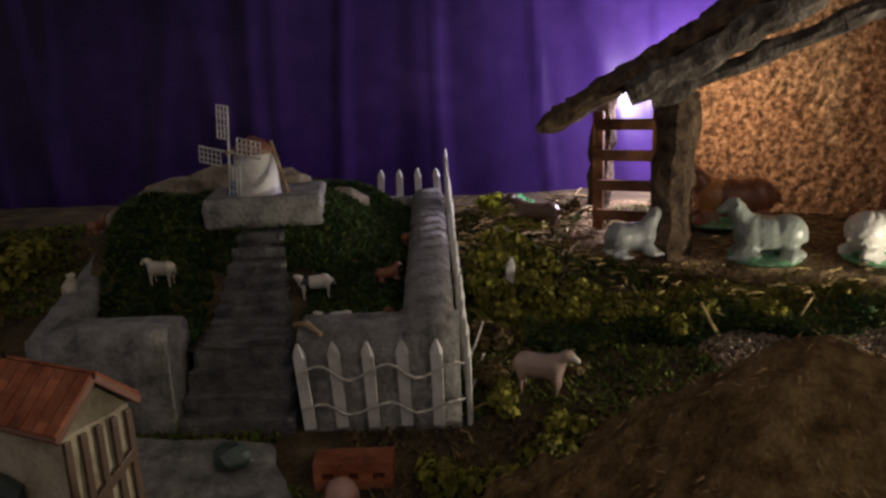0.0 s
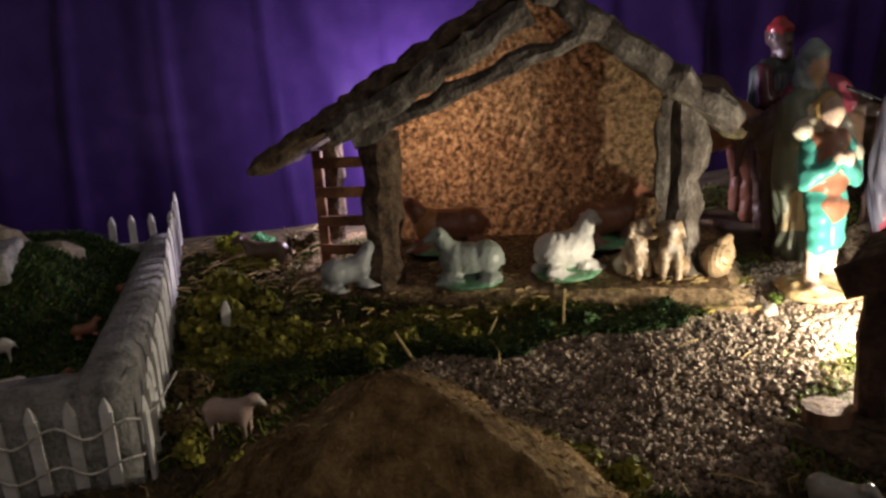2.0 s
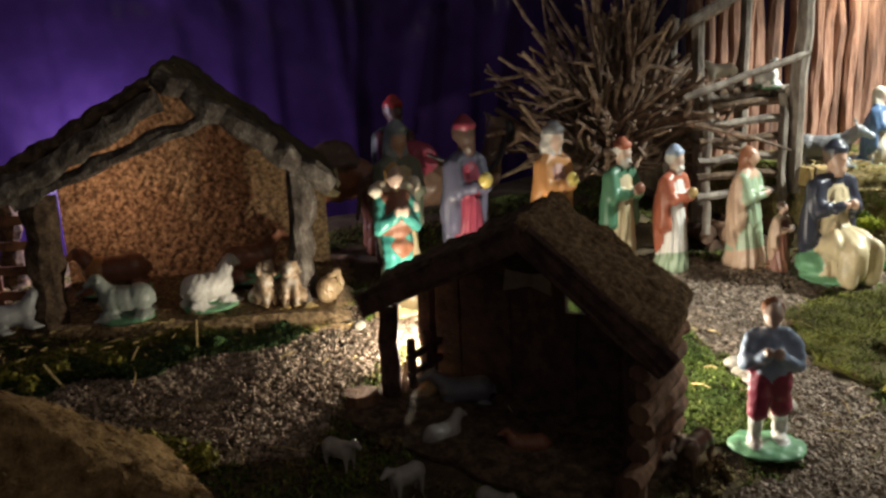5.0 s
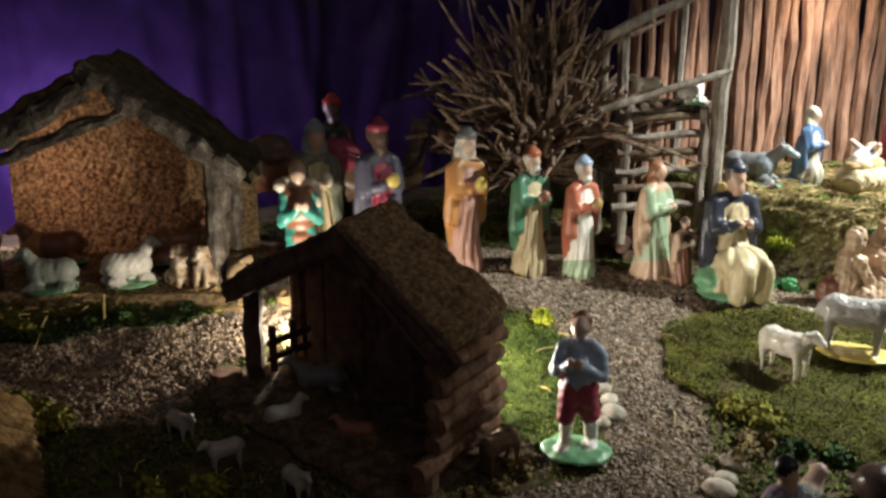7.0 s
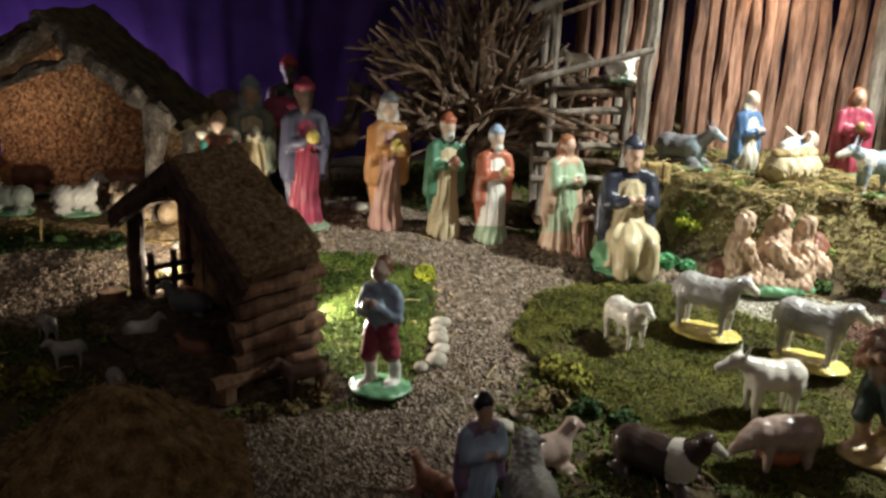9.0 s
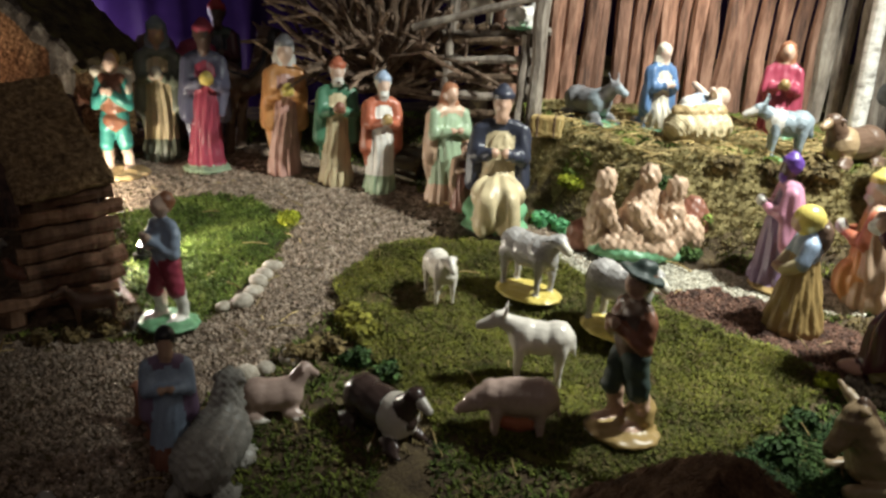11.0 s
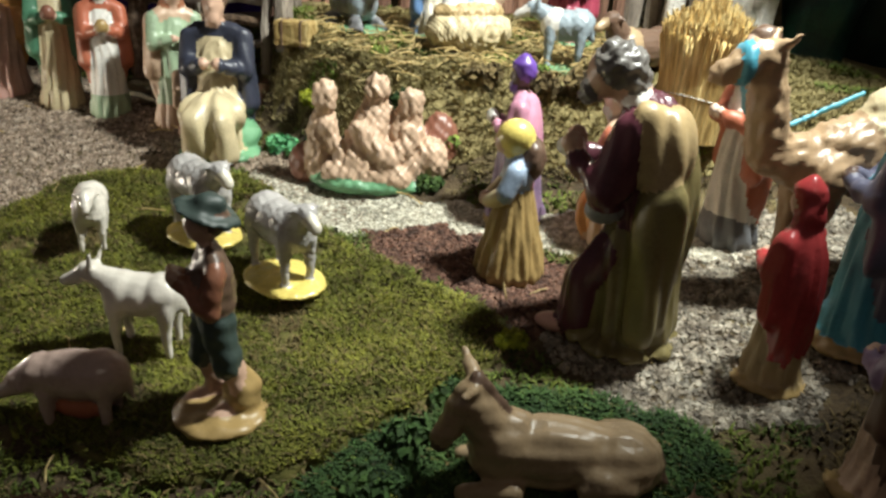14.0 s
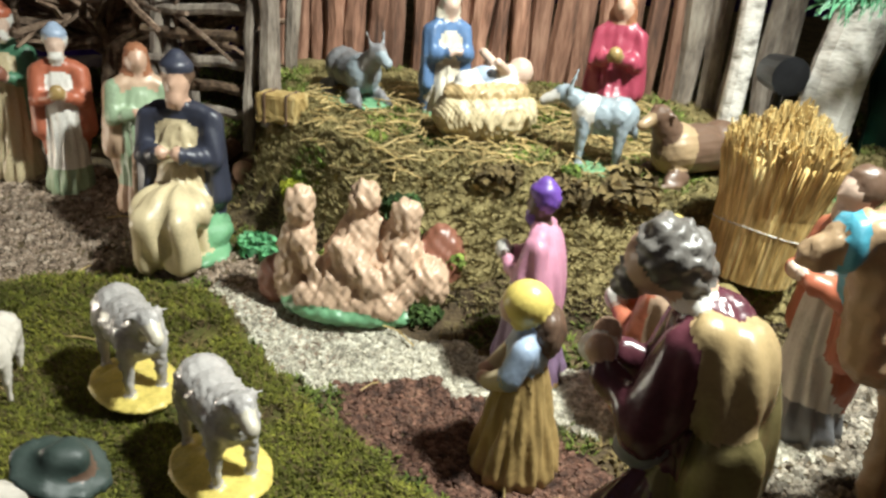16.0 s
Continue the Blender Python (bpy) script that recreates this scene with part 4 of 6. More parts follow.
def manger(m):
    P = [("e", (0, 0, .016), (.036, .022, .018), 0), ("e", (0, 0, .030), (.030, .016, .008), 1), ("c", (-.016, 0, .036), (.012, 0, .038), .0075, .0085, 2), ("e", (.022, 0, .042), (.0085, .0085, .009), 3),
         ("c", (.008, .006, .044), (.002, .014, .052), .0035, .003, 3), ("c", (.008, -.006, .044), (-.002, -.013, .050), .0035, .003, 3), ("e", (-.004, 0, .040), (.008, .009, .006), 4)]
    me = skin_of(P, [CREAM, SAND, WHITE, PALESKIN, LIGHTBLUE], .0012, 2, lambda p, who: (who < 2) * wave(p, 700, 2) * .0014)
    return place("manger_figurine", me, m, "infant figurine lying in a straw-filled cream manger", "figurine")


manger(on(1.088, .262, 0, 20, 1.15))

# ---- sheep, cattle and dogs ----
stander = beast(.048, GLAZE, "sheep", False, wool=.010, seed=6)
put("sheep_figurine", stander, 0.807, 0.09, -78, "cream woolly standing sheep figurine on the grass mat", group="flock", up=.004)
based = beast(.060, paint("light_grey", (.40, .37, .35), .25), "sheep", False, OFFWHITE, YELLOW, wool=.012, seed=7)
put("sheep_figurine", based, .880, .084, -55, "grey-backed white sheep figurine on a yellow base", group="flock", up=.009)
put("sheep_figurine", based, .937, .020, -58, "grey-backed white sheep figurine on a yellow base", group="flock", up=.009)
put("donkey_figurine", beast(.058, GLAZE, "donkey", False, seed=8, long=.68), 0.866, -0.032, 168, "glossy white foal figurine on the grass mat", group="flock", up=.004)
def grazer(h):
    """A grazing animal with its muzzle near the ground, facing +x."""
    P = [("e", (0, 0, .62 * h), (.60 * h, .29 * h, .32 * h), 0), ("e", (-.30 * h, 0, .62 * h), (.34 * h, .31 * h, .34 * h), 0), ("c", (.42 * h, 0, .64 * h), (.70 * h, .04 * h, .50 * h), .25 * h, .17 * h, 0), ("c", (.70 * h, .04 * h, .50 * h), (.92 * h, .06 * h, .36 * h), .155 * h, .085 * h, 0),
         ("e", (-.02 * h, 0, .20 * h), (.36 * h, .14 * h, .20 * h), 1), ("c", (-.60 * h, 0, .66 * h), (-.66 * h, .04 * h, .36 * h), .04 * h, .03 * h, 0)]
    for s in (-1, 1):
        P += [("c", (.64 * h, s * .13 * h, .62 * h), (.58 * h, s * .24 * h, .50 * h), .05 * h, .03 * h, 0)]
        for x in (-.36, .34):
            P += [("c", (x * h, s * .17 * h, .42 * h), (x * h, s * .17 * h, .04 * h), .095 * h, .065 * h, 0)]
    return skin_of(P, [PINKGLAZE, RUST], .0014, 3, lambda p, who: wave(p / h, 20, 3) * .006 * h)


def resting_donkey(h):
    """A donkey lying with tucked legs and spread ears, facing +x."""
    P = [("e", (0, 0, .34 * h), (.62 * h, .29 * h, .30 * h), 0), ("e", (-.46 * h, 0, .31 * h), (.34 * h, .34 * h, .30 * h), 0), ("e", (.42 * h, 0, .36 * h), (.30 * h, .27 * h, .33 * h), 0), ("c", (.52 * h, 0, .50 * h), (.72 * h, .03 * h, .80 * h), .21 * h, .15 * h, 0),
         ("c", (.72 * h, .03 * h, .82 * h), (.92 * h, .09 * h, .46 * h), .14 * h, .085 * h, 0), ("e", (.93 * h, .09 * h, .44 * h), (.085 * h, .08 * h, .075 * h), 1), ("c", (.44 * h, 0, .70 * h), (.68 * h, .02 * h, .96 * h), .05 * h, .06 * h, 1), ("c", (-.74 * h, .04 * h, .40 * h), (-.84 * h, .12 * h, .06 * h), .05 * h, .04 * h, 1)]
    for s in (-1, 1):
        P += [("c", (.70 * h, s * .10 * h, .90 * h), (.78 * h, s * .34 * h, 1.0 * h), .06 * h, .03 * h, 0), ("c", (.36 * h, s * .28 * h, .12 * h), (.74 * h, s * .24 * h, .07 * h), .11 * h, .07 * h, 0), ("e", (-.34 * h, s * .30 * h, .22 * h), (.24 * h, .12 * h, .18 * h), 0), ("c", (-.36 * h, s * .36 * h, .08 * h), (.06 * h, s * .38 * h, .06 * h), .09 * h, .06 * h, 0)]
    return skin_of(P, [TAN, BROWN], .0014, 3, lambda p, who: wave(p / h, 13, 5) * .012 * h + wave(p / h, 60, 6) * .003 * h)


put("grazing_figurine", grazer(.041), 0.843, -0.08, 172, "glossy pinkish grazing animal figurine with lowered head", group="flock", up=.004)
put("sheep_figurine", beast(.042, PINKGLAZE, "sheep", True, hoof=GLAZE, seed=10), 0.684, -0.043, 8, "lying beige sheep figurine on dark moss")
put("cow_figurine", beast(.050, DARKBROWN, "cow", True, GLAZE, seed=11), 0.756, -0.066, -50, "lying dark brown and white cow figurine")
put("deer_figurine", beast(.032, REDBROWN, "dog", True, seed=12), .606, -.052, 130, "small red-brown animal figurine lying on moss")
put("donkey_figurine", resting_donkey(.058), 1.068, -0.152, 170, "tan lying donkey figurine with rough coat on dark moss")
put("ox_figurine", beast(.062, PEACH, "cow", True, BRICK, seed=14), 1.125, -.245, 150, "pinkish-brown lying ox figurine")

GREYGREEN = paint("grey_green", (.30, .34, .29))
PALEGREY = paint("pale_grey", (.30, .31, .31))
mossbase = beast(.048, GREYGREEN, "sheep", True, None, BASEGREEN, wool=.006, seed=15)
greysheep = beast(.038, PALEGREY, "sheep", True, wool=.004, seed=16)
whitebase = beast(.050, WHITE, "sheep", True, None, BASEGREEN, wool=.012, seed=17)
put("sheep_figurine", greysheep, .133, .497, 15, "grey lying lamb figurine before the stable", group="stable sheep", up=.012)
put("sheep_figurine", mossbase, .226, .482, 165, "pale grey-green lying sheep figurine on green base", group="stable sheep", up=.012)
put("sheep_figurine", whitebase, .298, .470, 18, "white lying sheep figurine on green base", group="stable sheep", up=.012)


def sitting_dog(h):
    """A shaggy dog sitting upright, facing +x."""
    P = [("c", (-.06 * h, 0, .20 * h), (.08 * h, 0, .62 * h), .23 * h, .16 * h, 0), ("e", (.16 * h, 0, .82 * h), (.17 * h, .15 * h, .15 * h), 0), ("c", (.20 * h, 0, .80 * h), (.40 * h, 0, .72 * h), .11 * h, .07 * h, 0), ("c", (-.22 * h, 0, .10 * h), (-.42 * h, .08 * h, .06 * h), .06 * h, .04 * h, 0)]
    for s in (-1, 1):
        P += [("c", (.12 * h, s * .13 * h, .90 * h), (.10 * h, s * .20 * h, .70 * h), .06 * h, .045 * h, 0), ("c", (.14 * h, s * .11 * h, .50 * h), (.20 * h, s * .11 * h, .04 * h), .085 * h, .065 * h, 0), ("e", (-.06 * h, s * .17 * h, .18 * h), (.22 * h, .12 * h, .18 * h), 0)]
    return skin_of(P, [BRINDLE], .0013, 3, lambda p, who: wave(p / h, 55, 7) * .016 * h)


brindle = sitting_dog(.046)
put("dog_figurine", brindle, .346, .452, -70, "tan and white shaggy dog figurine sitting", group="dogs", up=.010)
put("dog_figurine", brindle, .370, .440, -120, "tan and white shaggy dog figurine beside a post", group="dogs", up=.010)
put("sack_figurine", skin_of([("e", (0, 0, .012), (.013, .010, .013), 0), ("c", (.004, 0, .024), (.016, 0, .026), .003, .003, 0), ("c", (.016, 0, .026), (.021, 0, .012), .003, .003, 0), ("c", (.021, 0, .012), (.012, 0, .004), .003, .003, 0)], [TAN], .001, 2, lambda p, who: wave(p, 500, 2) * .0008), .402, .430, 30, "pale tan cloth sack figurine with a looped handle", "sack", up=.008)
put("ox_figurine", beast(.050, REDBROWN, "cow", True, ORANGE, BASEGREEN, seed=19), .225, .552, 170, "orange-brown lying ox figurine inside the stable", up=.012)
put("donkey_figurine", beast(.056, REDBROWN, "donkey", True, None, BASEGREEN, seed=20), .350, .515, 12, "red-brown lying donkey figurine inside the stable", up=.012)
put("sheep_figurine", beast(.031, PINKGLAZE, "sheep", False, GLAZE, seed=21), .050, .345, -20, "small pinkish standing sheep figurine on moss")
put("deer_figurine", beast(.040, BROWN, "dog", False, seed=28, voxel=.0014), .073, .576, 160, "small brown deer figurine standing in straw")
DUSTY = paint("dusty_white", (.36, .33, .29))
lamb = beast(.029, DUSTY, "sheep", True, wool=.004, seed=22, voxel=.0012)
put("sheep_figurine", lamb, .399, .192, 5, "white lying lamb figurine before the log stall", group="lambs")
upright = beast(.027, DUSTY, "sheep", False, wool=.004, seed=23, voxel=.0012)
put("sheep_figurine", upright, .323, .198, -60, "small dusty standing lamb figurine", group="lambs")
put("sheep_figurine", upright, .349, .147, 190, "small dusty standing lamb figurine", group="lambs")
put("sheep_figurine", upright, .390, .108, -70, "small dusty standing lamb figurine", group="lambs")
put("sheep_figurine", lamb, .583, -.137, 160, "white lying lamb figurine on dark soil", group="lambs")
put("bull_figurine", beast(.024, REDBROWN, "cow", True, seed=24, voxel=.0012), 0.445, 0.152, 150, "small red-brown lying bull figurine in the stall's shade")
put("dog_figurine", beast(.038, BROWN, "dog", False, seed=25, voxel=.0014), 0.531, 0.081, 200, "small brown dog figurine beside the log stall")
put("donkey_figurine", beast(.040, GREY, "donkey", True, seed=26, voxel=.0014), .437, .225, 150, "small grey donkey figurine inside the log stall")
put("hen_figurine", beast(.026, PEACH, "dog", True, seed=27, voxel=.0012), .405, .262, 60, "small pale animal figurine inside the log stall")

# ---- the cork stable ----
SU, SV = Vector((.965, -.264, 0)), Vector((.264, .965, 0))


def stable_at(u, v, z):
    """u along the front from the left post, v to the back, z up from the datum."""
    return Vector((.164, .510, 0)) + SU * u + SV * v + Vector((0, 0, z))


stable = thing("stable", "rustic stable of bark roof, log posts and cork chip walls", "stable", Matrix.Translation(stable_at(.11, .05, .075)))
inv = stable.matrix_world.inverted()


def stable_part(name, bm, mats, label="", smooth=False):
    bmesh.ops.transform(bm, matrix=inv, verts=bm.verts)
    return part(name, bm, mats, stable, label, smooth)


Z0 = .084
bm = bmesh.new()
sheet(bm, stable_at(-.095, -.005, .080), stable_at(.265, -.055, .074), stable_at(.30, .13, .095), stable_at(-.08, .14, .098), .020, 26, 14, .003, .010, 3)
stable_part("base_plate", bm, CHIP, "brown chipboard base strewn with bark crumbs")
bm = bmesh.new()
ridge_f, ridge_b = stable_at(.118, -.020, .306), stable_at(.125, .118, .318)
sheet(bm, ridge_f, stable_at(-.098, -.016, .182), stable_at(-.090, .125, .186), ridge_b, .016, 34, 16, .006, .006, 5)
stable_part("roof_slope", bm, BARKBROWN, "rough brown bark roof slab")
bm = bmesh.new()
sheet(bm, ridge_f + Vector((0, 0, .006)), stable_at(.272, -.018, .190), stable_at(.280, .118, .196), ridge_b + Vector((0, 0, .006)), .016, 30, 16, .0045, .005, 8)
stable_part("roof_slope", bm, MOSSROOF, "mossy brown bark roof slab")
for k, (a, b) in enumerate(((ridge_f, stable_at(.262, -.020, .190)), (ridge_f + Vector((0, 0, -.022)), stable_at(-.03, -.022, .200)))):
    bm = bmesh.new()
    pts = line(a - Vector((0, 0, .006)), b, 14, .0022, 4 + k)
    tube(bm, pts, [.0066 + .0008 * math.sin(i * 2.1) for i in range(15)], 9, .20, 1.55, 7 + k)
    stable_part("barge_board", bm, BARK, "pale grey bark strip along the gable edge" if k == 0 else "dark grey bark strip along the gable edge")
bm = bmesh.new()
tube(bm, line(stable_at(-.015, -.012, .196), stable_at(.165, -.014, .262), 12, .003, 3), [.0055 + .0010 * math.sin(i * 1.7) for i in range(13)], 9, .25, 1.2, 3)
stable_part("tie_beam", bm, BARK, "grey weathered bark beam across the gable")
for u, v, lo, hi, r, label in ((.0, .0, .078, .200, .0150, "dark bark-covered log post"), (.229, .0, .074, .208, .0125, "grey bark-covered log post"), (-.062, .112, .085, .190, .011, "dark bark-covered log post"), (.235, .105, .085, .205, .010, "dark bark-covered log post")):
    bm = bmesh.new()
    tube(bm, line(stable_at(u, v, lo), stable_at(u + .004, v, hi), 9, .0022, int(u * 999)), [r * (1 + .12 * math.sin(i * 1.9 + u * 60)) for i in range(10)], 10, .13, 1, int(u * 500))
    stable_part("post", bm, BARK if u > .2 else BARKBROWN, label)
# walls of cork chips: a rough slab with thickness, cut to the gable
bm = bmesh.new()
cols, rows = 46, 30
grid = []
for i in range(cols + 1):
    u = -.005 + .268 * i / cols
    top = .307 - (abs(u - .118) * (.57 if u < .118 else .76))
    grid.append([bm.verts.new(stable_at(u, .100 + .0028 * noise.noise(Vector((u * 190, j * 1.9, 4))), .082 + (top - .082) * j / rows)) for j in range(rows + 1)])
for i in range(cols):
    for j in range(rows):
        bm.faces.new((grid[i][j], grid[i][j + 1], grid[i + 1][j + 1], grid[i + 1][j]))
bmesh.ops.solidify(bm, geom=bm.faces[:], thickness=-.008)
stable_part("back_wall", bm, CHIP, "back wall pressed from light brown cork chips")
# the slatted gate in the side opening
gate = thing("gate", "orange-brown slatted wooden gate leaning in the opening", "gate", Matrix.Translation((.143, .560, .09)))
ga, gb = Vector((-.021, .010, 0)), Vector((.021, -.010, 0))
for p in (ga, gb):
    bm = bmesh.new()
    box(bm, (.0085, .005, .096), Matrix.Translation(p + Vector((0, 0, .046))) @ Matrix.Rotation(radians(-25), 4, "Z"), .001, .0004)
    part("stile", bm, ORANGEWOOD, gate)
for k, zz in enumerate((.012, .036, .060, .084)):
    bm = bmesh.new()
    box(bm, (.050, .004, .0085), Matrix.Translation(Vector((-.002, -.006, zz))) @ Matrix.Rotation(radians(-25), 4, "Z"), .0008, .0004, k)
    part("slat", bm, ORANGEWOOD, gate)

# ---- the log stall ----
TU, TV = Vector((.495, -.869, 0)), Vector((.869, .495, 0))


def stall_at(u, v, z):
    return Vector((.389, .259, 0)) + TU * u + TV * v + Vector((0, 0, z))


stall = thing("log_stall", "dark log stall with a bark-covered gable roof", "stall", Matrix.Translation(stall_at(.1, .03, .035)))
inv_t = stall.matrix_world.inverted()


def stall_part(name, bm, mats, label="", parent=None, smooth=False):
    bmesh.ops.transform(bm, matrix=inv_t, verts=bm.verts)
    return part(name, bm, mats, parent or stall, label, smooth)


rf, rb = stall_at(.127, -.020, .194), stall_at(.1225, .040, .204)
bm = bmesh.new()
sheet(bm, rf, stall_at(-.009, -.014, .138), stall_at(-.009, .054, .144), rb, .011, 22, 14, .004, .005, 11)
stall_part("roof_slope", bm, BARKBROWN, "dark bark roof slab")
bm = bmesh.new()
sheet(bm, rf + Vector((0, 0, .005)), stall_at(.222, -.012, .127), stall_at(.219, .060, .138), rb + Vector((0, 0, .005)), .012, 24, 14, .0045, .005, 13)
stall_part("roof_slope", bm, CHIP, "brown crumbly cork roof slab")
for a, b in ((rf, stall_at(-.010, -.016, .130)), (rf, stall_at(.221, -.014, .118))):
    bm = bmesh.new()
    box(bm, ((b - a).length, .008, .017), Matrix.Translation((a + b) / 2 - Vector((0, 0, .008))) @ (b - a).to_track_quat("X", "Z").to_matrix().to_4x4(), .0015, .0008, 5, 3)
    stall_part("barge_board", bm, DARKWOOD, "dark purple-brown gable board")
for u, v, lo, hi in ((.002, .0, .045, .138), (.006, .048, .052, .145), (.196, .0, .020, .130), (.20, .047, .028, .138)):
    bm = bmesh.new()
    tube(bm, line(stall_at(u, v, lo), stall_at(u, v, hi), 6, .001, int(u * 900)), .0078, 9, .06, 1, int(u * 100))
    stall_part("post", bm, DARKWOOD)
floor_bm = bmesh.new()
sheet(floor_bm, stall_at(-.02, -.045, .047), stall_at(.212, -.05, .018), stall_at(.212, .068, .032), stall_at(-.015, .068, .056), .010, 18, 10, .0015, .006, 17)
stall_part("base_plate", floor_bm, BARKBROWN, "dark bark base plate")
for u, z, r in ((-.012, .049, .013), (.200, .03, .010)):
    bm = bmesh.new()
    tube(bm, [stall_at(u, -.02, z - .008), stall_at(u, -.02, z + .005)], [r, r], 14, .04)
    stall_part("log_slice", bm, LOG, "brown cut log slice")
for (ua, ub, za, zb) in ((.014, .127, None, None), (.153, .198, None, None), (.127, .153, None, .116), (.127, .153, .145, None)):
    n = 3 if ub - ua < .07 else 5
    for k in range(n):
        u0, u1 = ua + (ub - ua) * k / n, ua + (ub - ua) * (k + 1) / n
        um = (u0 + u1) / 2
        top = .190 - abs(um - .122) * (.40 if um < .122 else .60)
        lo, hi = (za or .040 - .09 * um), (zb or top)
        if hi > lo:
            bm = bmesh.new()
            box(bm, (u1 - u0 + .0004, .005, hi - lo), Matrix.Translation(stall_at(um, .050 + .0008 * (k % 2), (lo + hi) / 2)) @ Matrix.Rotation(radians(-60.3), 4, "Z"), .0006, .0002, k)
            stall_part("wall_board", bm, DARKWOOD)
for k in range(7):
    z0 = .036 + .0135 * k
    bm = bmesh.new()
    a, b = stall_at(.202, -.008 - .005 * (k % 2) - (.022 if k == 0 else 0), z0), stall_at(.205, .058 + .004 * (k % 3), z0 + .008)
    tube(bm, line(a, b, 7, .001, k), [.0072 * (1 + .1 * math.sin(i * 2 + k)) for i in range(8)], 9, .09, .95, k)
    stall_part("wall_log", bm, LOG)
fence = thing("small_fence", "little dark wooden fence in the stall's side opening", "fence", Matrix.Translation(stall_at(.03, .024, .055)))
for k in range(2):
    bm = bmesh.new()
    box(bm, (.006, .006, .040), Matrix.Translation(TU * (-.012 + .0) + TV * (-.018 + .022 * k) + Vector((0, 0, .018))), .0015)
    part("fence_post", bm, DARKWOOD, fence)
for zz in (.010, .024):
    bm = bmesh.new()
    box(bm, (.046, .004, .005), Matrix.Translation(TU * -.012 + Vector((0, 0, zz))) @ Matrix.Rotation(radians(29.7), 4, "Z"), .0008)
    part("fence_rail", bm, DARKWOOD, fence)
# a pale folded slip pinned inside the stall's back wall
slip = thing("paper_slip", "pale folded paper slip pinned on the stall's back wall", "paper", Matrix.Translation(stall_at(.100, .044, .138)) @ Matrix.Rotation(radians(-60.3), 4, "Z"))
for side in (-1, 1):
    bm = bmesh.new()
    v = [bm.verts.new(p) for p in ((0, 0, -.004), (side * .020, -.003, -.009), (side * .018, -.003, .008), (0, 0, .005))]
    bm.faces.new(v)
    bmesh.ops.solidify(bm, geom=bm.faces[:], thickness=.0006)
    part("leaf", bm, CREAMPAINT, slip)
# the LED lamp on the ground behind the stall
led = thing("led_lamp", "small white LED lamp lying behind the log stall", "lamp", Matrix.Translation((LED[0] + .004, LED[1] - .007, ground_z(LED[0], LED[1]))))
bm = bmesh.new()
tube(bm, [(0, 0, -.002), (0, 0, .004), (0, 0, .0045), (0, 0, .012)], [.009, .009, .006, .0055], 16)
part("housing", bm, BLACK, led)
bm = bmesh.new()
tube(bm, [(0, 0, -.002), (0, 0, .006)], [.004, .0035], 12)
small_led = thing("led_lamp", "tiny black LED holder beside the stall's post", "lamp", Matrix.Translation((LED2[0], LED2[1], ground_z(LED2[0], LED2[1]))))
part("housing", bm, BLACK, small_led)
GLOW = bpy.data.materials.new("led_glow")
GLOW.use_nodes = True
GLOW.node_tree.nodes["Principled BSDF"].inputs["Emission Color"].default_value = (1, .93, .82, 1)
GLOW.node_tree.nodes["Principled BSDF"].inputs["Emission Strength"].default_value = 30
bm = bmesh.new()
ball(bm, (0, 0, .0135), (.0035, .0035, .0035), 2)
part("led_bulb", bm, GLOW, led, "glowing white LED")

# ---- the small thatched huts in the foreground ----


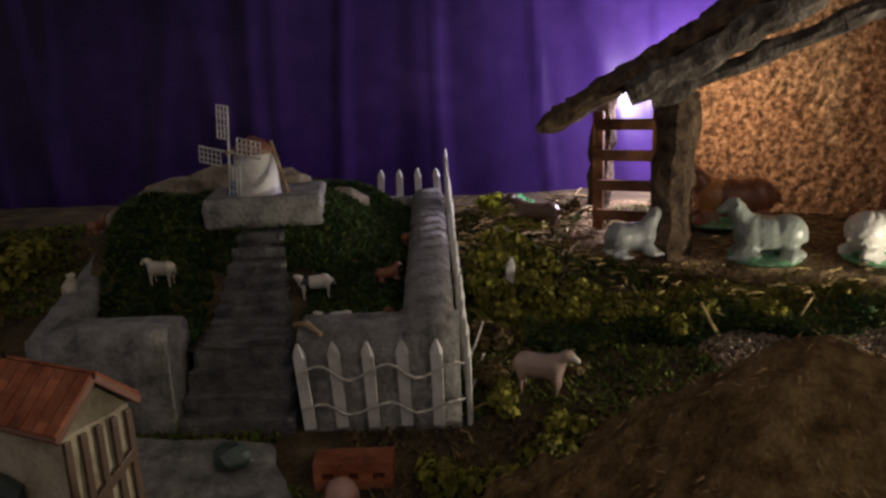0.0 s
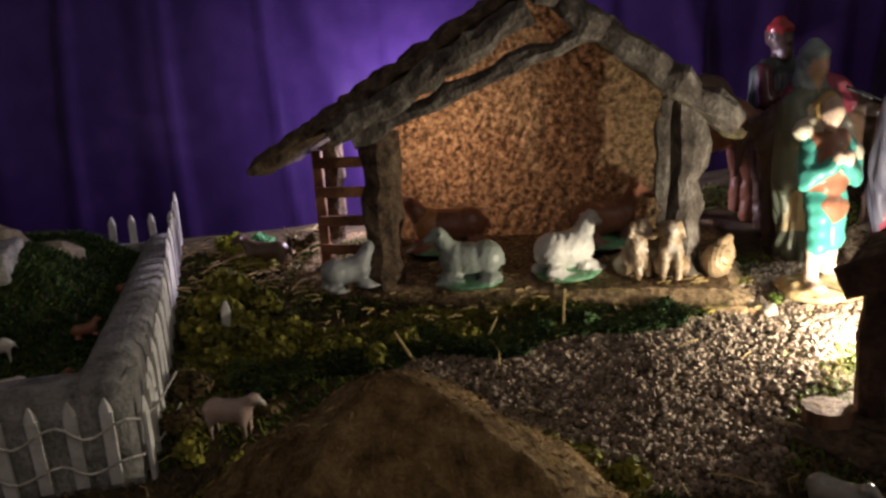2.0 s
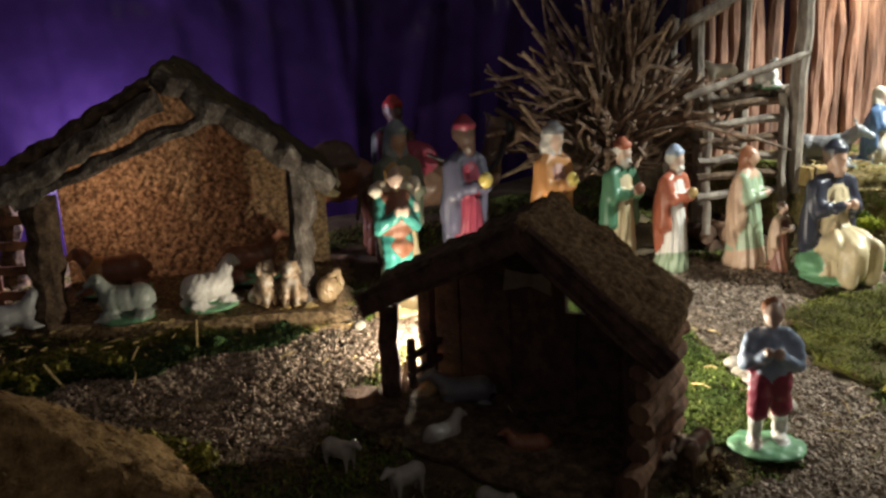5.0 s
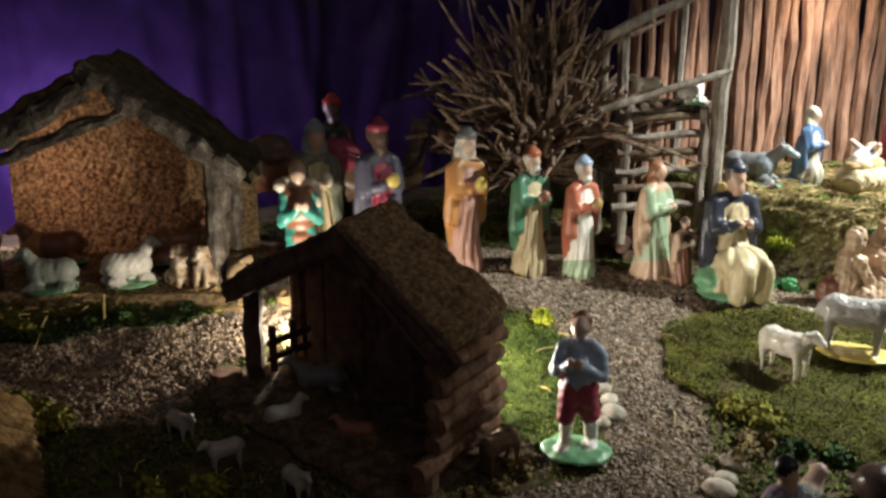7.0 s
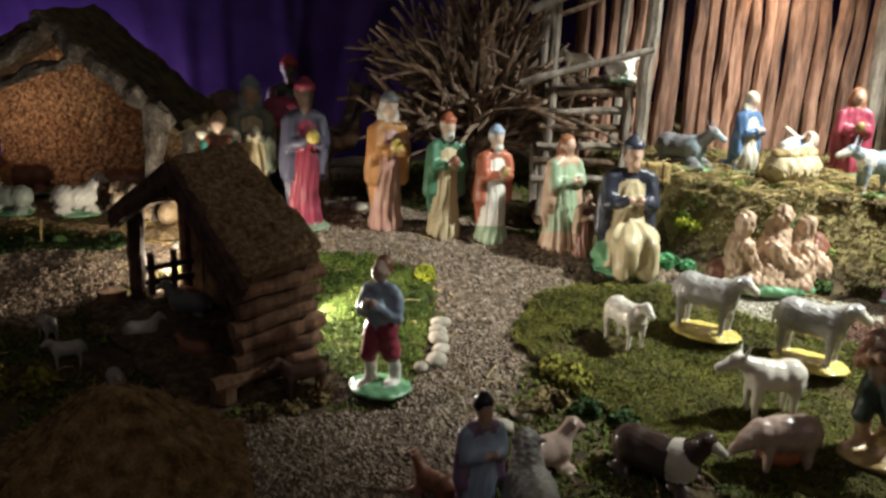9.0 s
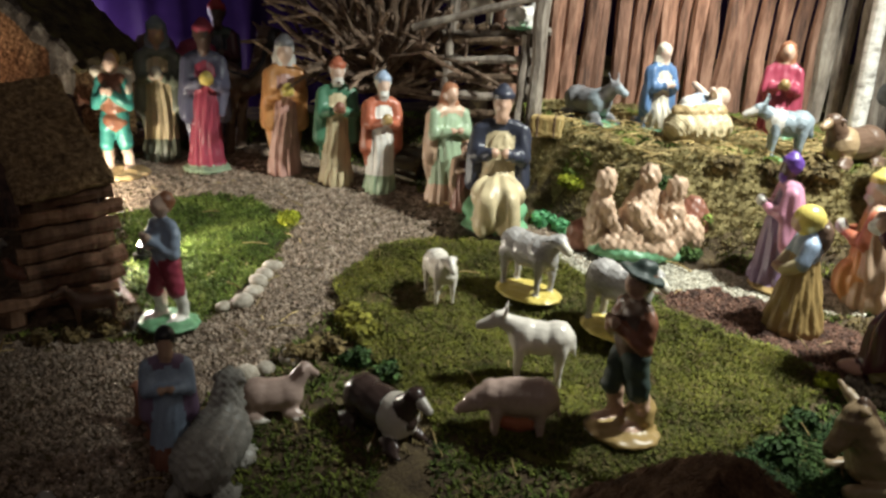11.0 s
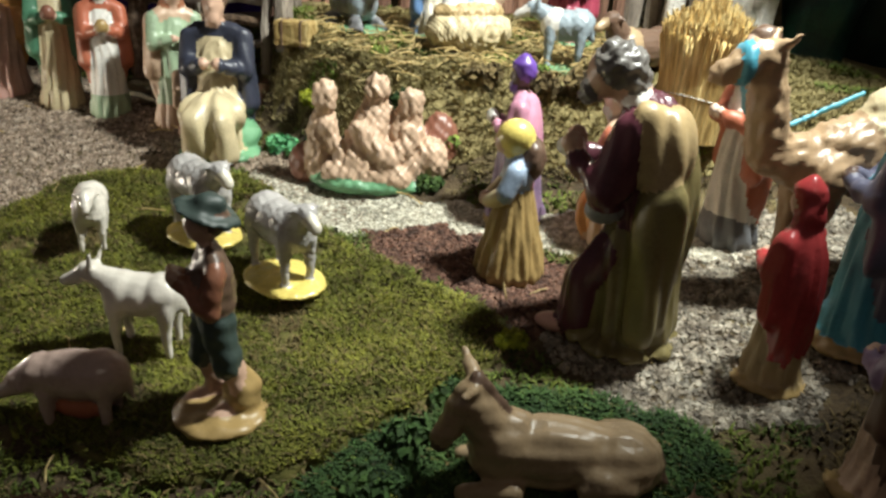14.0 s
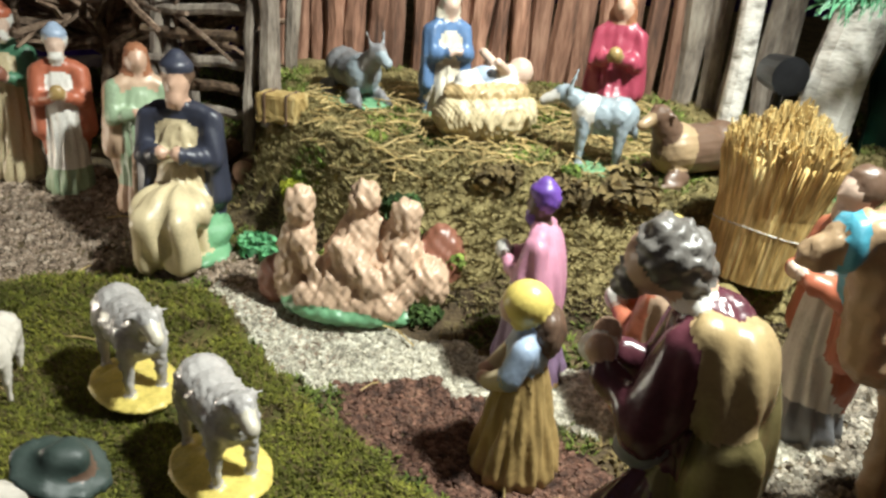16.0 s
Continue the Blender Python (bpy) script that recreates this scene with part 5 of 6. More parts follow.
def hut(x, y, peak, rz, half, depth, fall, seed, label, straw=THATCH):
    """A low hut under one shaggy hipped roof of thatch that falls from the peak at x, y to all sides, open below at the
    front, where a dark sheet stands for the shade.
    """
    m = Matrix.Translation((x, y, peak)) @ Matrix.Rotation(radians(rz), 4, "Z")
    z0 = ground_z(x, y) - peak
    ob = thing("thatched_hut", label, "hut", m @ Matrix.Translation((0, 0, z0)))
    off = Vector((seed, seed * .7, 0))

    def roof_z(u, v):
        """Height below the peak; u to the side and v to the back, both in halves of the roof."""
        far = math.sqrt(max(abs(u), abs(v)) ** 2 + .02) - .14
        round_off = .10 * math.exp(-((abs(u) - abs(v)) / .16) ** 2) * far
        p = Vector((u * half, v * depth, 0))
        lump = .07 * noise.noise(p * 38 + off) + .06 * noise.noise(p * 110 + off) + .04 * noise.noise(p * 260 + off)
        return -fall * (far * 1.12 + round_off + lump * min(1, far * 3))

    n = 64
    # the lower copy is a dark sheet added as shade beneath the thatch
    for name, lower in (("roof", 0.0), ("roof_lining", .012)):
        bm = bmesh.new()
        grid = []
        for j in range(n + 1):
            row = []
            for i in range(n + 1):
                u, v = 2 * i / n - 1, 2 * j / n - 1
                rag = 1 + .05 * noise.noise(Vector((u * 9, v * 9, seed)))
                row.append(bm.verts.new((u * half * rag, v * depth * rag, roof_z(u, v) - z0 - lower)))
            grid.append(row)
        for j in range(n):
            for i in range(n):
                bm.faces.new((grid[j][i], grid[j][i + 1], grid[j + 1][i + 1], grid[j + 1][i]))
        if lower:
            part(name, bm, DARKWOOD, ob, "dark sheet standing for the shade under the roof", True)
        else:
            bmesh.ops.solidify(bm, geom=bm.faces[:], thickness=.006)
            part(name, bm, straw, ob, "shaggy brown thatch", True)
    for su in (-1, 1):
        for sv in (-1, 1):
            bm = bmesh.new()
            tube(bm, [(su * half * .72, sv * depth * .72, -.006), (su * half * .72, sv * depth * .72, -z0 - fall * .80)], .005, 8, .05)
            part("post", bm, DARKWOOD, ob)
    rng = random.Random(seed)
    verts, faces = [], []
    for k in range(2000):
        u, v = rng.uniform(-1, 1), rng.uniform(-1, 1)
        p = Vector((u * half, v * depth, roof_z(u, v) - z0 + .001))
        down = Vector((u * half, 0, 0)) if abs(u) > abs(v) else Vector((0, v * depth, 0))
        down.z = -fall * max(abs(u), abs(v))
        w = (down.normalized() + Vector([rng.uniform(-.55, .55) for _ in range(3)]) + Vector((0, 0, .35))).normalized() * rng.uniform(.0025, .0055)
        q = Vector((rng.uniform(-1, 1), rng.uniform(-1, 1), 0)).normalized() * .0007
        i = len(verts)
        verts += [p - q, p + q, p + w]
        faces.append((i, i + 1, i + 2))
    loose = raw("loose_straw", verts, faces, straw)
    loose.parent = ob
    tagged(loose, kind="stuff")
    return ob


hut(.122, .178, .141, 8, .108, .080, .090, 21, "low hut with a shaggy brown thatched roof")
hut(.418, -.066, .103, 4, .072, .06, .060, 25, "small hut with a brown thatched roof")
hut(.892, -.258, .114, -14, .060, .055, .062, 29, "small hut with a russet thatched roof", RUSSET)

# ---- the terraced garden with the windmill ----
garden = thing("terraced_garden", "walled hill garden of grey plaster with stairs", "garden model", Matrix.Translation((-.13, .46, .05)))
gi = garden.matrix_world.inverted()


def garden_part(name, bm, mats, label="", smooth=False):
    bmesh.ops.transform(bm, matrix=gi, verts=bm.verts)
    return part(name, bm, mats, garden, label, smooth)


def wall_run(a, b, w, lo, hi, name, seed, hi2=None):
    bm = bmesh.new()
    a, b = Vector((*a, 0)), Vector((*b, 0))
    L = (b - a).length
    n = max(4, int(L / .012))
    side = Vector((-(b - a).y, (b - a).x, 0)).normalized() * w / 2
    prof = ((-1, 0), (-1.02, .7), (-.93, .93), (-.6, 1.0), (.6, 1.0), (.93, .93), (1.02, .7), (1, 0))
    rings = []
    for k in range(n + 1):
        c = a.lerp(b, k / n)
        h = hi + ((hi2 or hi) - hi) * k / n - lo
        rings.append([bm.verts.new(c + side * s * (1 + .05 * noise.noise(c * 60 + Vector((0, 0, i)))) + Vector((0, 0, lo + h * t + .0018 * noise.noise(c * 90 + Vector((i, 0, seed)))))) for i, (s, t) in enumerate(prof)])
    for p, q in zip(rings, rings[1:]):
        for i in range(len(prof) - 1):
            bm.faces.new((p[i], p[i + 1], q[i + 1], q[i]))
    bm.faces.new(rings[0])
    bm.faces.new(rings[-1][::-1])
    bmesh.ops.recalc_face_normals(bm, faces=bm.faces)
    return garden_part(name, bm, CEMENT, "", True)


wall_run((-.078, .338), (.006, .338), .036, .035, .097, "front_wall", 1)
wall_run((-.212, .338), (-.146, .338), .036, .035, .099, "front_wall", 2)
wall_run((-.010, .322), (-.020, .648), .030, .035, .098, "side_wall", 3, .114)
wall_run((-.213, .330), (-.272, .640), .024, .035, .098, "side_wall", 4, .122)
wall_run((-.125, .646), (-.010, .646), .016, .06, .108, "rear_wall", 5)


def hill(x, y):
    """The turf between the walls, rising to the mill's terrace."""
    up = .079 + .056 * step(y, .362, .462) * (1 - .45 * step(y, .48, .60)) * step(-.02 - x, .0, .075) * step(x + .26 + .12 * (y - .345), -.01, .06) + .014 * step(y, .40, .62)
    return up + .003 * noise.noise(Vector((x * 40, y * 40, 0)))


bm = bmesh.new()
NU, NVV = 44, 48
grid = [[bm.verts.new((-.215 + .202 * i / NU - .058 * j / NVV * (1 - i / NU), .345 + .30 * j / NVV, 0)) for j in range(NVV + 1)] for i in range(NU + 1)]
for col in grid:
    for v in col:
        v.co.z = hill(v.co.x, v.co.y)
for i in range(NU):
    for j in range(NVV):
        bm.faces.new((grid[i][j], grid[i + 1][j], grid[i + 1][j + 1], grid[i][j + 1]))
garden_part("turf", bm, SOIL, "dark green turf", True)
for k in range(13):
    bm = bmesh.new()
    y = .326 + .0088 * k
    z = min(max(hill(-.115, y) + .0035, .049 + .0055 * k), .050 + .0098 * k)
    wdt = .062 - .0026 * k
    box(bm, (wdt, .016, .05), Matrix.Translation((-.1135 - .0005 * k, y, z - .025)), .0022, .0009, k, 2)
    garden_part("stair", bm, DARKCEMENT, "dark grey plaster step")
bm = bmesh.new()
box(bm, (.076, .062, .020), Matrix.Translation((-.122, .465, .138)) @ Matrix.Rotation(radians(6), 4, "Z"), .003, .0009, 2, 4)
garden_part("terrace_slab", bm, CEMENT, "grey plaster slab under the mill", True)
for k, (x, y, z, r) in enumerate(((-.200, .52, .140, .036), (-.170, .535, .150, .032), (-.236, .53, .125, .032), (-.222, .57, .135, .034), (-.14, .57, .142, .030), (-.085, .55, .132, .022))):
    bm = bmesh.new()
    ball(bm, (0, 0, 0), (r, r * .8, r * .62), 3, .10, k)
    for v in bm.verts:
        v.co *= 1 + .16 * noise.noise(v.co * 60 + Vector((k, 0, 0)))
    rock = link("rock", bm, ROCK)
    rock.location = (x, y, z - .012)
    tagged(rock, "rough beige rock behind the windmill", "rock", "rocks behind the mill")

mill = thing("windmill", "white toy windmill with red cap and lattice sails", "windmill", Matrix.Translation((-.126, .456, .1475)) @ Matrix.Rotation(radians(-34), 4, "Z") @ Matrix.Scale(.82, 4))
bm = bmesh.new()
tube(bm, [(0, 0, 0), (0, 0, .002), (0, 0, .018), (0, 0, .034)], [.0195, .019, .0175, .0160], 24)
tower = part("tower", bm, WHITEPLASTIC, mill, "white tapered tower", True)
bm = bmesh.new()
tube(bm, [(0, 0, .0335), (0, 0, .037), (0, 0, .043), (0, 0, .047)], [.0172, .0165, .010, .002], 20)
part("cap", bm, BRICK, mill, "red-brown cap", True)
bm = bmesh.new()
box(bm, (.007, .003, .012), Matrix.Translation((-.006, -.0188, .006)), .0006)
part("door", bm, BLUE, tower, "dark blue door")
hub = Vector((-.006, -.020, .036))
bm = bmesh.new()
tube(bm, [hub + Vector((0, .02, 0)), hub + Vector((0, -.003, 0))], .002, 8)
part("axle", bm, CUTWOOD, mill)
for k in range(4):
    ang = radians(84 + 90 * k)
    d, e = Vector((math.cos(ang), 0, math.sin(ang))), Vector((-math.sin(ang), 0, math.cos(ang)))
    bm = bmesh.new()
    tube(bm, [hub, hub + d * .036], .0009, 6)
    for i in range(6):
        tube(bm, [hub + d * (.010 + .0052 * i), hub + d * (.010 + .0052 * i) + e * .0125], .0006, 5)
    for j in range(4):
        tube(bm, [hub + d * .010 + e * (.0042 * j), hub + d * .036 + e * (.0042 * j)], .0006, 5)
    part("sail", bm, WHITEPLASTIC, mill, "white lattice sail")
bm = bmesh.new()
tube(bm, [(.010, .010, .042), (.040, -.004, .004)], .0016, 6)
part("tail_pole", bm, CUTWOOD, mill, "pale tail pole")


def picket(m):
    ob = thing("fence_picket", "white pointed plastic fence picket", "fence picket", m, "white picket fence")
    bm = bmesh.new()
    box(bm, (.0062, .0026, .040), Matrix.Translation((0, 0, .020)), .0005)
    tube(bm, [(0, 0, .0395), (0, 0, .043), (0, 0, .0475)], [.0036, .0028, .0006], 6, 0, .5)
    part("board", bm, WHITEPLASTIC, ob)
    return ob


first = picket(Matrix.Translation((-.073, .314, .046)) @ Matrix.Rotation(radians(-4), 4, "Y"))
for k in range(1, 5):
    copy_thing(first, Matrix.Translation((-.073 + .0168 * k, .314 + .001 * (k % 2), .046)) @ Matrix.Rotation(radians(-4 + k), 4, "Y"))
for k in range(17):
    y = .325 + .019 * k
    copy_thing(first, Matrix.Translation((.0105 - .0008 * k, y, ground_z(.02, y) - .002 + .0002 * k * k * .35)) @ Matrix.Rotation(radians(84), 4, "Z") @ Matrix.Rotation(radians(3 * math.sin(k * 2.1)), 4, "Y"))
for k in range(4):
    copy_thing(first, Matrix.Translation((-.010 - .0185 * k, .660, .084)) @ Matrix.Rotation(radians(2 * k - 3), 4, "Y"))
copy_thing(first, Matrix.Translation((.039, .474, ground_z(.039, .474) - .020)) @ Matrix.Rotation(radians(6), 4, "Y"))
for zz, sag in ((.078, .004), (.058, .003)):
    bm = bmesh.new()
    pts = [Vector((-.076 + .0042 * i, .3108 - .0012 * math.sin(i * 1.5), zz + sag * math.sin(i * .75))) for i in range(20)]
    pts += [Vector((.006 + .002 * i, .314 + .009 * i, zz - .004 * math.sin(i * .5))) for i in range(1, 8)]
    tube(bm, pts, .0007, 5)
    tagged(link("string", bm, STRING), "thin white string tied along the pickets", "string", "fence strings")

mini = beast(.017, GLAZE, "cow", False, BLACK, voxel=.0008, seed=41)
minib = beast(.013, REDBROWN, "cow", True, voxel=.0008, seed=42)
minis = beast(.019, OFFWHITE, "sheep", False, wool=.004, voxel=.0008, seed=43)
for x, y, rz in ((-.080, .392, 195), (-.062, .352, 190)):
    place("cow_figurine", mini, Matrix.Translation((x, y, hill(x, y) + .003)) @ Matrix.Rotation(radians(rz), 4, "Z"), "tiny white cow figurine with dark patches", "figurine", "garden cattle")
for x, y, rz in ((-.205, .352, 185), (-.176, .352, 178), (-.040, .43, 30), (-.042, .362, 10), (-.030, .352, 60), (-.03, .52, 40), (-.235, .45, 80)):
    place("cow_figurine", minib, Matrix.Translation((x, y, hill(x, y) + .004)) @ Matrix.Rotation(radians(rz), 4, "Z"), "tiny red-brown lying cow figurine", "figurine", "garden cattle")
for x, y, rz in ((-.176, .402, 170), (-.232, .398, 110)):
    place("sheep_figurine", minis, Matrix.Translation((x, y, hill(x, y) + .002)) @ Matrix.Rotation(radians(rz), 4, "Z"), "tiny cream sheep figurine on the turf", "figurine", "garden sheep")

bm = bmesh.new()
tube(bm, [(-.080, .330, .098), (-.072, .322, .101), (-.064, .316, .097)], [.0016, .002, .0012], 6, .1)
tagged(link("wood_splinter", bm, CUTWOOD), "pale wood splinter lying on the garden wall", "splinter")
bm = bmesh.new()
ball(bm, (0, 0, 0), (.008, .008, .009), 3, .05, 9)
lump = link("clay_lump", bm, PINK, True)
lump.location = (-.050, .262, .038)
tagged(lump, "rounded pinkish clay lump before the hollow brick", "clay lump")

# the tiled house, the plaster plate and the hollow brick before the garden
house = thing("tiled_house", "small cream timbered house with an orange tiled roof", "house model", Matrix.Translation((-.152, .222, .050)) @ Matrix.Rotation(radians(-24), 4, "Z") @ Matrix.Scale(.86, 4))
bm = bmesh.new()
box(bm, (.050, .038, .062), Matrix.Translation((0, 0, .031)), .001, .0005, 1, 2)
part("wall_body", bm, CREAMPAINT, house, "cream plaster walls")
slopes = []
for s in (-1, 1):
    bm = bmesh.new()
    box(bm, (.058, .030, .0035), Matrix.Translation((0, s * .0115, .0725)) @ Matrix.Rotation(-s * radians(42), 4, "X"), .0006)
    slopes.append(part("roof_slope", bm, BRICK, house))
tile_me = None
for s in (-1, 1):
    for i in range(8):
        for j in range(6):
            up = (j + .5) / 6
            at = Matrix.Translation((-.0255 + .0073 * i, s * (.0225 - .021 * up), .0635 + .0188 * up + .0022)) @ Matrix.Rotation(-s * radians(42), 4, "X")
            if tile_me is None:
                b2 = bmesh.new()
                box(b2, (.0066, .0054, .0016), None, .0005)
                first_tile = part("roof_tile", b2, TERRACOTTA, slopes[0])
                tile_me = first_tile.data
                first_tile.matrix_basis = at
            else:
                t = new("roof_tile", tile_me)
                t.parent, t.matrix_basis = slopes[0 if s < 0 else 1], at
for s in (-1, 1):
    bm = bmesh.new()
    v = [bm.verts.new(p) for p in ((s * .0245, -.019, .062), (s * .0245, .019, .062), (s * .0245, 0, .080))]
    bm.faces.new(v)
    bmesh.ops.solidify(bm, geom=bm.faces[:], thickness=.002 * s)
    part("gable", bm, CREAMPAINT, house)
for k in range(5):
    bm = bmesh.new()
    box(bm, (.002, .0035, .060), Matrix.Translation((.0262, -.0165 + .0083 * k, .030)), .0004)
    part("timber", bm, BROWN, house, "brown timber strip")
bm = bmesh.new()
box(bm, (.0025, .040, .005), Matrix.Translation((.0264, 0, .030)) @ Matrix.Rotation(radians(28), 4, "X"), .0004)
part("brace", bm, BROWN, house)
bm = bmesh.new()
ball(bm, (-.012, -.024, .030), (.012, .008, .010), 2, .2, 3)
part("shrub", bm, DARKGREEN, house, "dark green painted shrub")
bm = bmesh.new()
sheet(bm, (-.19, .262, .043), (-.075, .262, .041), (-.092, .306, .045), (-.175, .315, .047), .006, 18, 12, .001, .006, 31)
tagged(link("plaster_plate", bm, CEMENT), "cracked pale grey plaster plate on the ground", "plate")
bm = bmesh.new()
ball(bm, (-.105, .280, .050), (.0095, .0085, .007), 2, .12, 5)
tagged(link("green_pebble", bm, DARKGREEN), "dark green glazed lump on the plate", "pebble")
brick = thing("hollow_brick", "small orange clay brick with three holes", "brick", Matrix.Translation((-.046, .280, .034)) @ Matrix.Scale(.82, 4))
for zz in (.0035, .0145):
    bm = bmesh.new()
    box(bm, (.046, .018, .007), Matrix.Translation((0, 0, zz)), .0006)
    part("face_slab", bm, TERRACOTTA, brick)
for x in (-.0205, -.007, .007, .0205):
    bm = bmesh.new()
    box(bm, (.005 if abs(x) > .01 else .0085, .0176, .0045), Matrix.Translation((x, 0, .009)), 0)
    part("web", bm, TERRACOTTA, brick)

# ---- the twig tree ----
tree = thing("twig_tree", "bare bush-like tree of tangled brown twigs", "tree", on(.772, .442))
tb = Vector((.772, .442, ground_z(.772, .442)))
bm = bmesh.new()
tube(bm, [(0, 0, -.01), (-.003, 0, .05), (.002, .003, .10), (-.008, 0, .145)], [.012, .0095, .0085, .008], 9, .15)
part("trunk", bm, TWIG, tree, "knotty brown trunk")
rng = random.Random(8)
bm = bmesh.new()
for k in range(190):
    th, ph = rng.uniform(0, 2 * math.pi), rng.uniform(.02, 1.0)
    el = 1.5 * (1 - ph ** .8) - .10 * rng.random()
    R = rng.uniform(.085, .145)
    d = Vector((math.cos(th) * math.cos(el) * 1.05, math.sin(th) * math.cos(el) * .75, math.sin(el) * 1.15))
    a = Vector((-.004, 0, rng.uniform(.07, .135)))
    mid = a + d * R * .45 + Vector([rng.uniform(-.012, .012) for _ in range(3)])
    end = a + d * R + Vector([rng.uniform(-.02, .02) for _ in range(3)]) + Vector((0, 0, .012))
    r = rng.uniform(.0022, .0042)
    tube(bm, [a, mid, end], [r * 1.3, r * 1.05, r * .75], 5, .12, 1, k)
    for _ in range(2):
        s = mid.lerp(end, rng.uniform(.1, .9))
        e = s + d * rng.uniform(.02, .05) + Vector([rng.uniform(-.032, .032) for _ in range(3)])
        tube(bm, [s, s.lerp(e, .5) + Vector([rng.uniform(-.004, .004) for _ in range(3)]), e], [r * .85, r * .7, r * .5], 5, .1, 1, k)
crown = part("crown", bm, TWIG, tree, "dense tangle of broken twigs")
tagged(crown, kind="stuff")

# ---- the loft with its ladder and the stake wall ----
loft = thing("log_loft", "rough loft of branches with a railed ladder", "loft", Matrix.Translation((.89, .35, .09)))
li = loft.matrix_world.inverted()


def loft_pole(a, b, r, name, mats=GREYWOOD, seed=0, label=""):
    bm = bmesh.new()
    tube(bm, line(li @ Vector(a), li @ Vector(b), 6, .0016, seed), [r * (1 + .1 * math.sin(i * 2 + seed)) for i in range(7)], 8, .08, 1, seed)
    return part(name, bm, mats, loft, label)


loft_pole((.926, .322, .14), (.926, .318, .40), .0085, "pole", seed=1)
loft_pole((.836, .376, .09), (.840, .388, .345), .0068, "pole", seed=2)
loft_pole((.842, .430, .09), (.846, .432, .34), .006, "pole", seed=3)
loft_pole((.935, .405, .14), (.935, .405, .40), .006, "pole", seed=4)
loft_pole((.800, .362, .330), (.948, .318, .402), .0055, "rafter", seed=5)
loft_pole((.792, .358, .252), (.928, .312, .294), .0040, "brace", seed=6)
loft_pole((.828, .372, .248), (.94, .335, .256), .0045, "beam", seed=7)
for k in range(7):
    t = k / 6
    loft_pole((.838 + .09 * t, .365 - .03 * t, .2535), (.850 + .09 * t, .435 - .02 * t, .2535), .0066, "deck_pole", BARKBROWN, 10 + k)
for k in range(6):
    zz = .142 + .0195 * k
    loft_pole((.812 + .003 * k, .358 + .002 * k, zz + .002 * (k % 2)), (.916 + .001 * k, .326 + .001 * k, zz + .004), .0045, "rung", BARKBROWN if k % 2 else GREYWOOD, 20 + k)
loft_pole((.908, .322, .118), (.912, .330, .252), .005, "ladder_stile", seed=31)
loft_pole((.822, .352, .10), (.838, .368, .262), .005, "ladder_stile", seed=32)
for k, (x, y, z) in enumerate(((.835, .345, .083), (.86, .335, .083), (.885, .325, .085), (.905, .318, .10), (.848, .34, .100), (.873, .33, .102), (.825, .35, .10))):
    bm = bmesh.new()
    tube(bm, [(x, y, z), (x + .012, y + .05, z)], [.011, .010], 10, .06, 1, k)
    tagged(link("log_end", bm, LOG), "short round log stacked under the ladder", "log", "stacked logs")
white_lamb = beast(.034, OFFWHITE, "sheep", False, wool=.006, voxel=.0012, seed=51)
place("sheep_figurine", white_lamb, Matrix.Translation((.868, .378, .258)) @ Matrix.Rotation(radians(150), 4, "Z"), "cream lamb figurine standing in the loft", "figurine", "loft lambs")
place("sheep_figurine", whitebase, Matrix.Translation((.910, .352, .258)) @ Matrix.Rotation(radians(10), 4, "Z") @ Matrix.Scale(.7, 4), "cream lying sheep figurine on green base in the loft", "figurine", "loft lambs")

stakes = thing("stake_wall", "wall of upright reddish-brown split stakes", "stake wall", Matrix.Translation((1.13, .40, .14)))
rng = random.Random(5)
run = [Vector((.905, .452)), Vector((1.06, .425)), Vector((1.23, .395)), Vector((1.36, .335))]
k, s = 0, 0.0
total = sum((b - a).length for a, b in zip(run, run[1:]))
while s < total:
    d, p = s, run[0]
    for a, b in zip(run, run[1:]):
        if d <= (b - a).length:
            p = a + (b - a) * d / (b - a).length
            break
        d -= (b - a).length
    r = rng.uniform(.0072, .0108)
    lean = rng.uniform(-.010, .010) + .03 * s
    bm = bmesh.new()
    base = Vector((p.x - 1.13, p.y - .40 + rng.uniform(-.004, .004), -.02))
    tube(bm, line(base, base + Vector((lean, rng.uniform(-.006, .006), rng.uniform(.36, .42))), 9, .0022, k), [r * rng.uniform(.88, 1.14) for _ in range(10)], 8, .10, .8, k)
    part("stake", bm, STAKE if s < total * .78 else GREYWOOD, stakes)
    s += r * 2.02 + (rng.uniform(.006, .010) if rng.random() < .10 else 0)
    k += 1

# bulb over the manger
fixture = thing("manger_bulb", "small glowing bulb hung from the stake wall", "lamp", Matrix.Translation((BULB[0], BULB[1] + .018, BULB[2] + .014)))
bm = bmesh.new()
tube(bm, [(0, .07, -.02), (0, .05, .022), (0, .004, .016), (0, 0, 0)], .0035, 8)
part("cable", bm, BLACK, fixture)
bm = bmesh.new()
tube(bm, [(0, 0, .012), (0, 0, -.004)], [.009, .010], 14)
part("socket", bm, BLACK, fixture)
bm = bmesh.new()
ball(bm, (0, 0, -.009), (.009, .009, .010), 2)
part("bulb_glass", bm, GLOW, fixture, "glowing warm bulb")

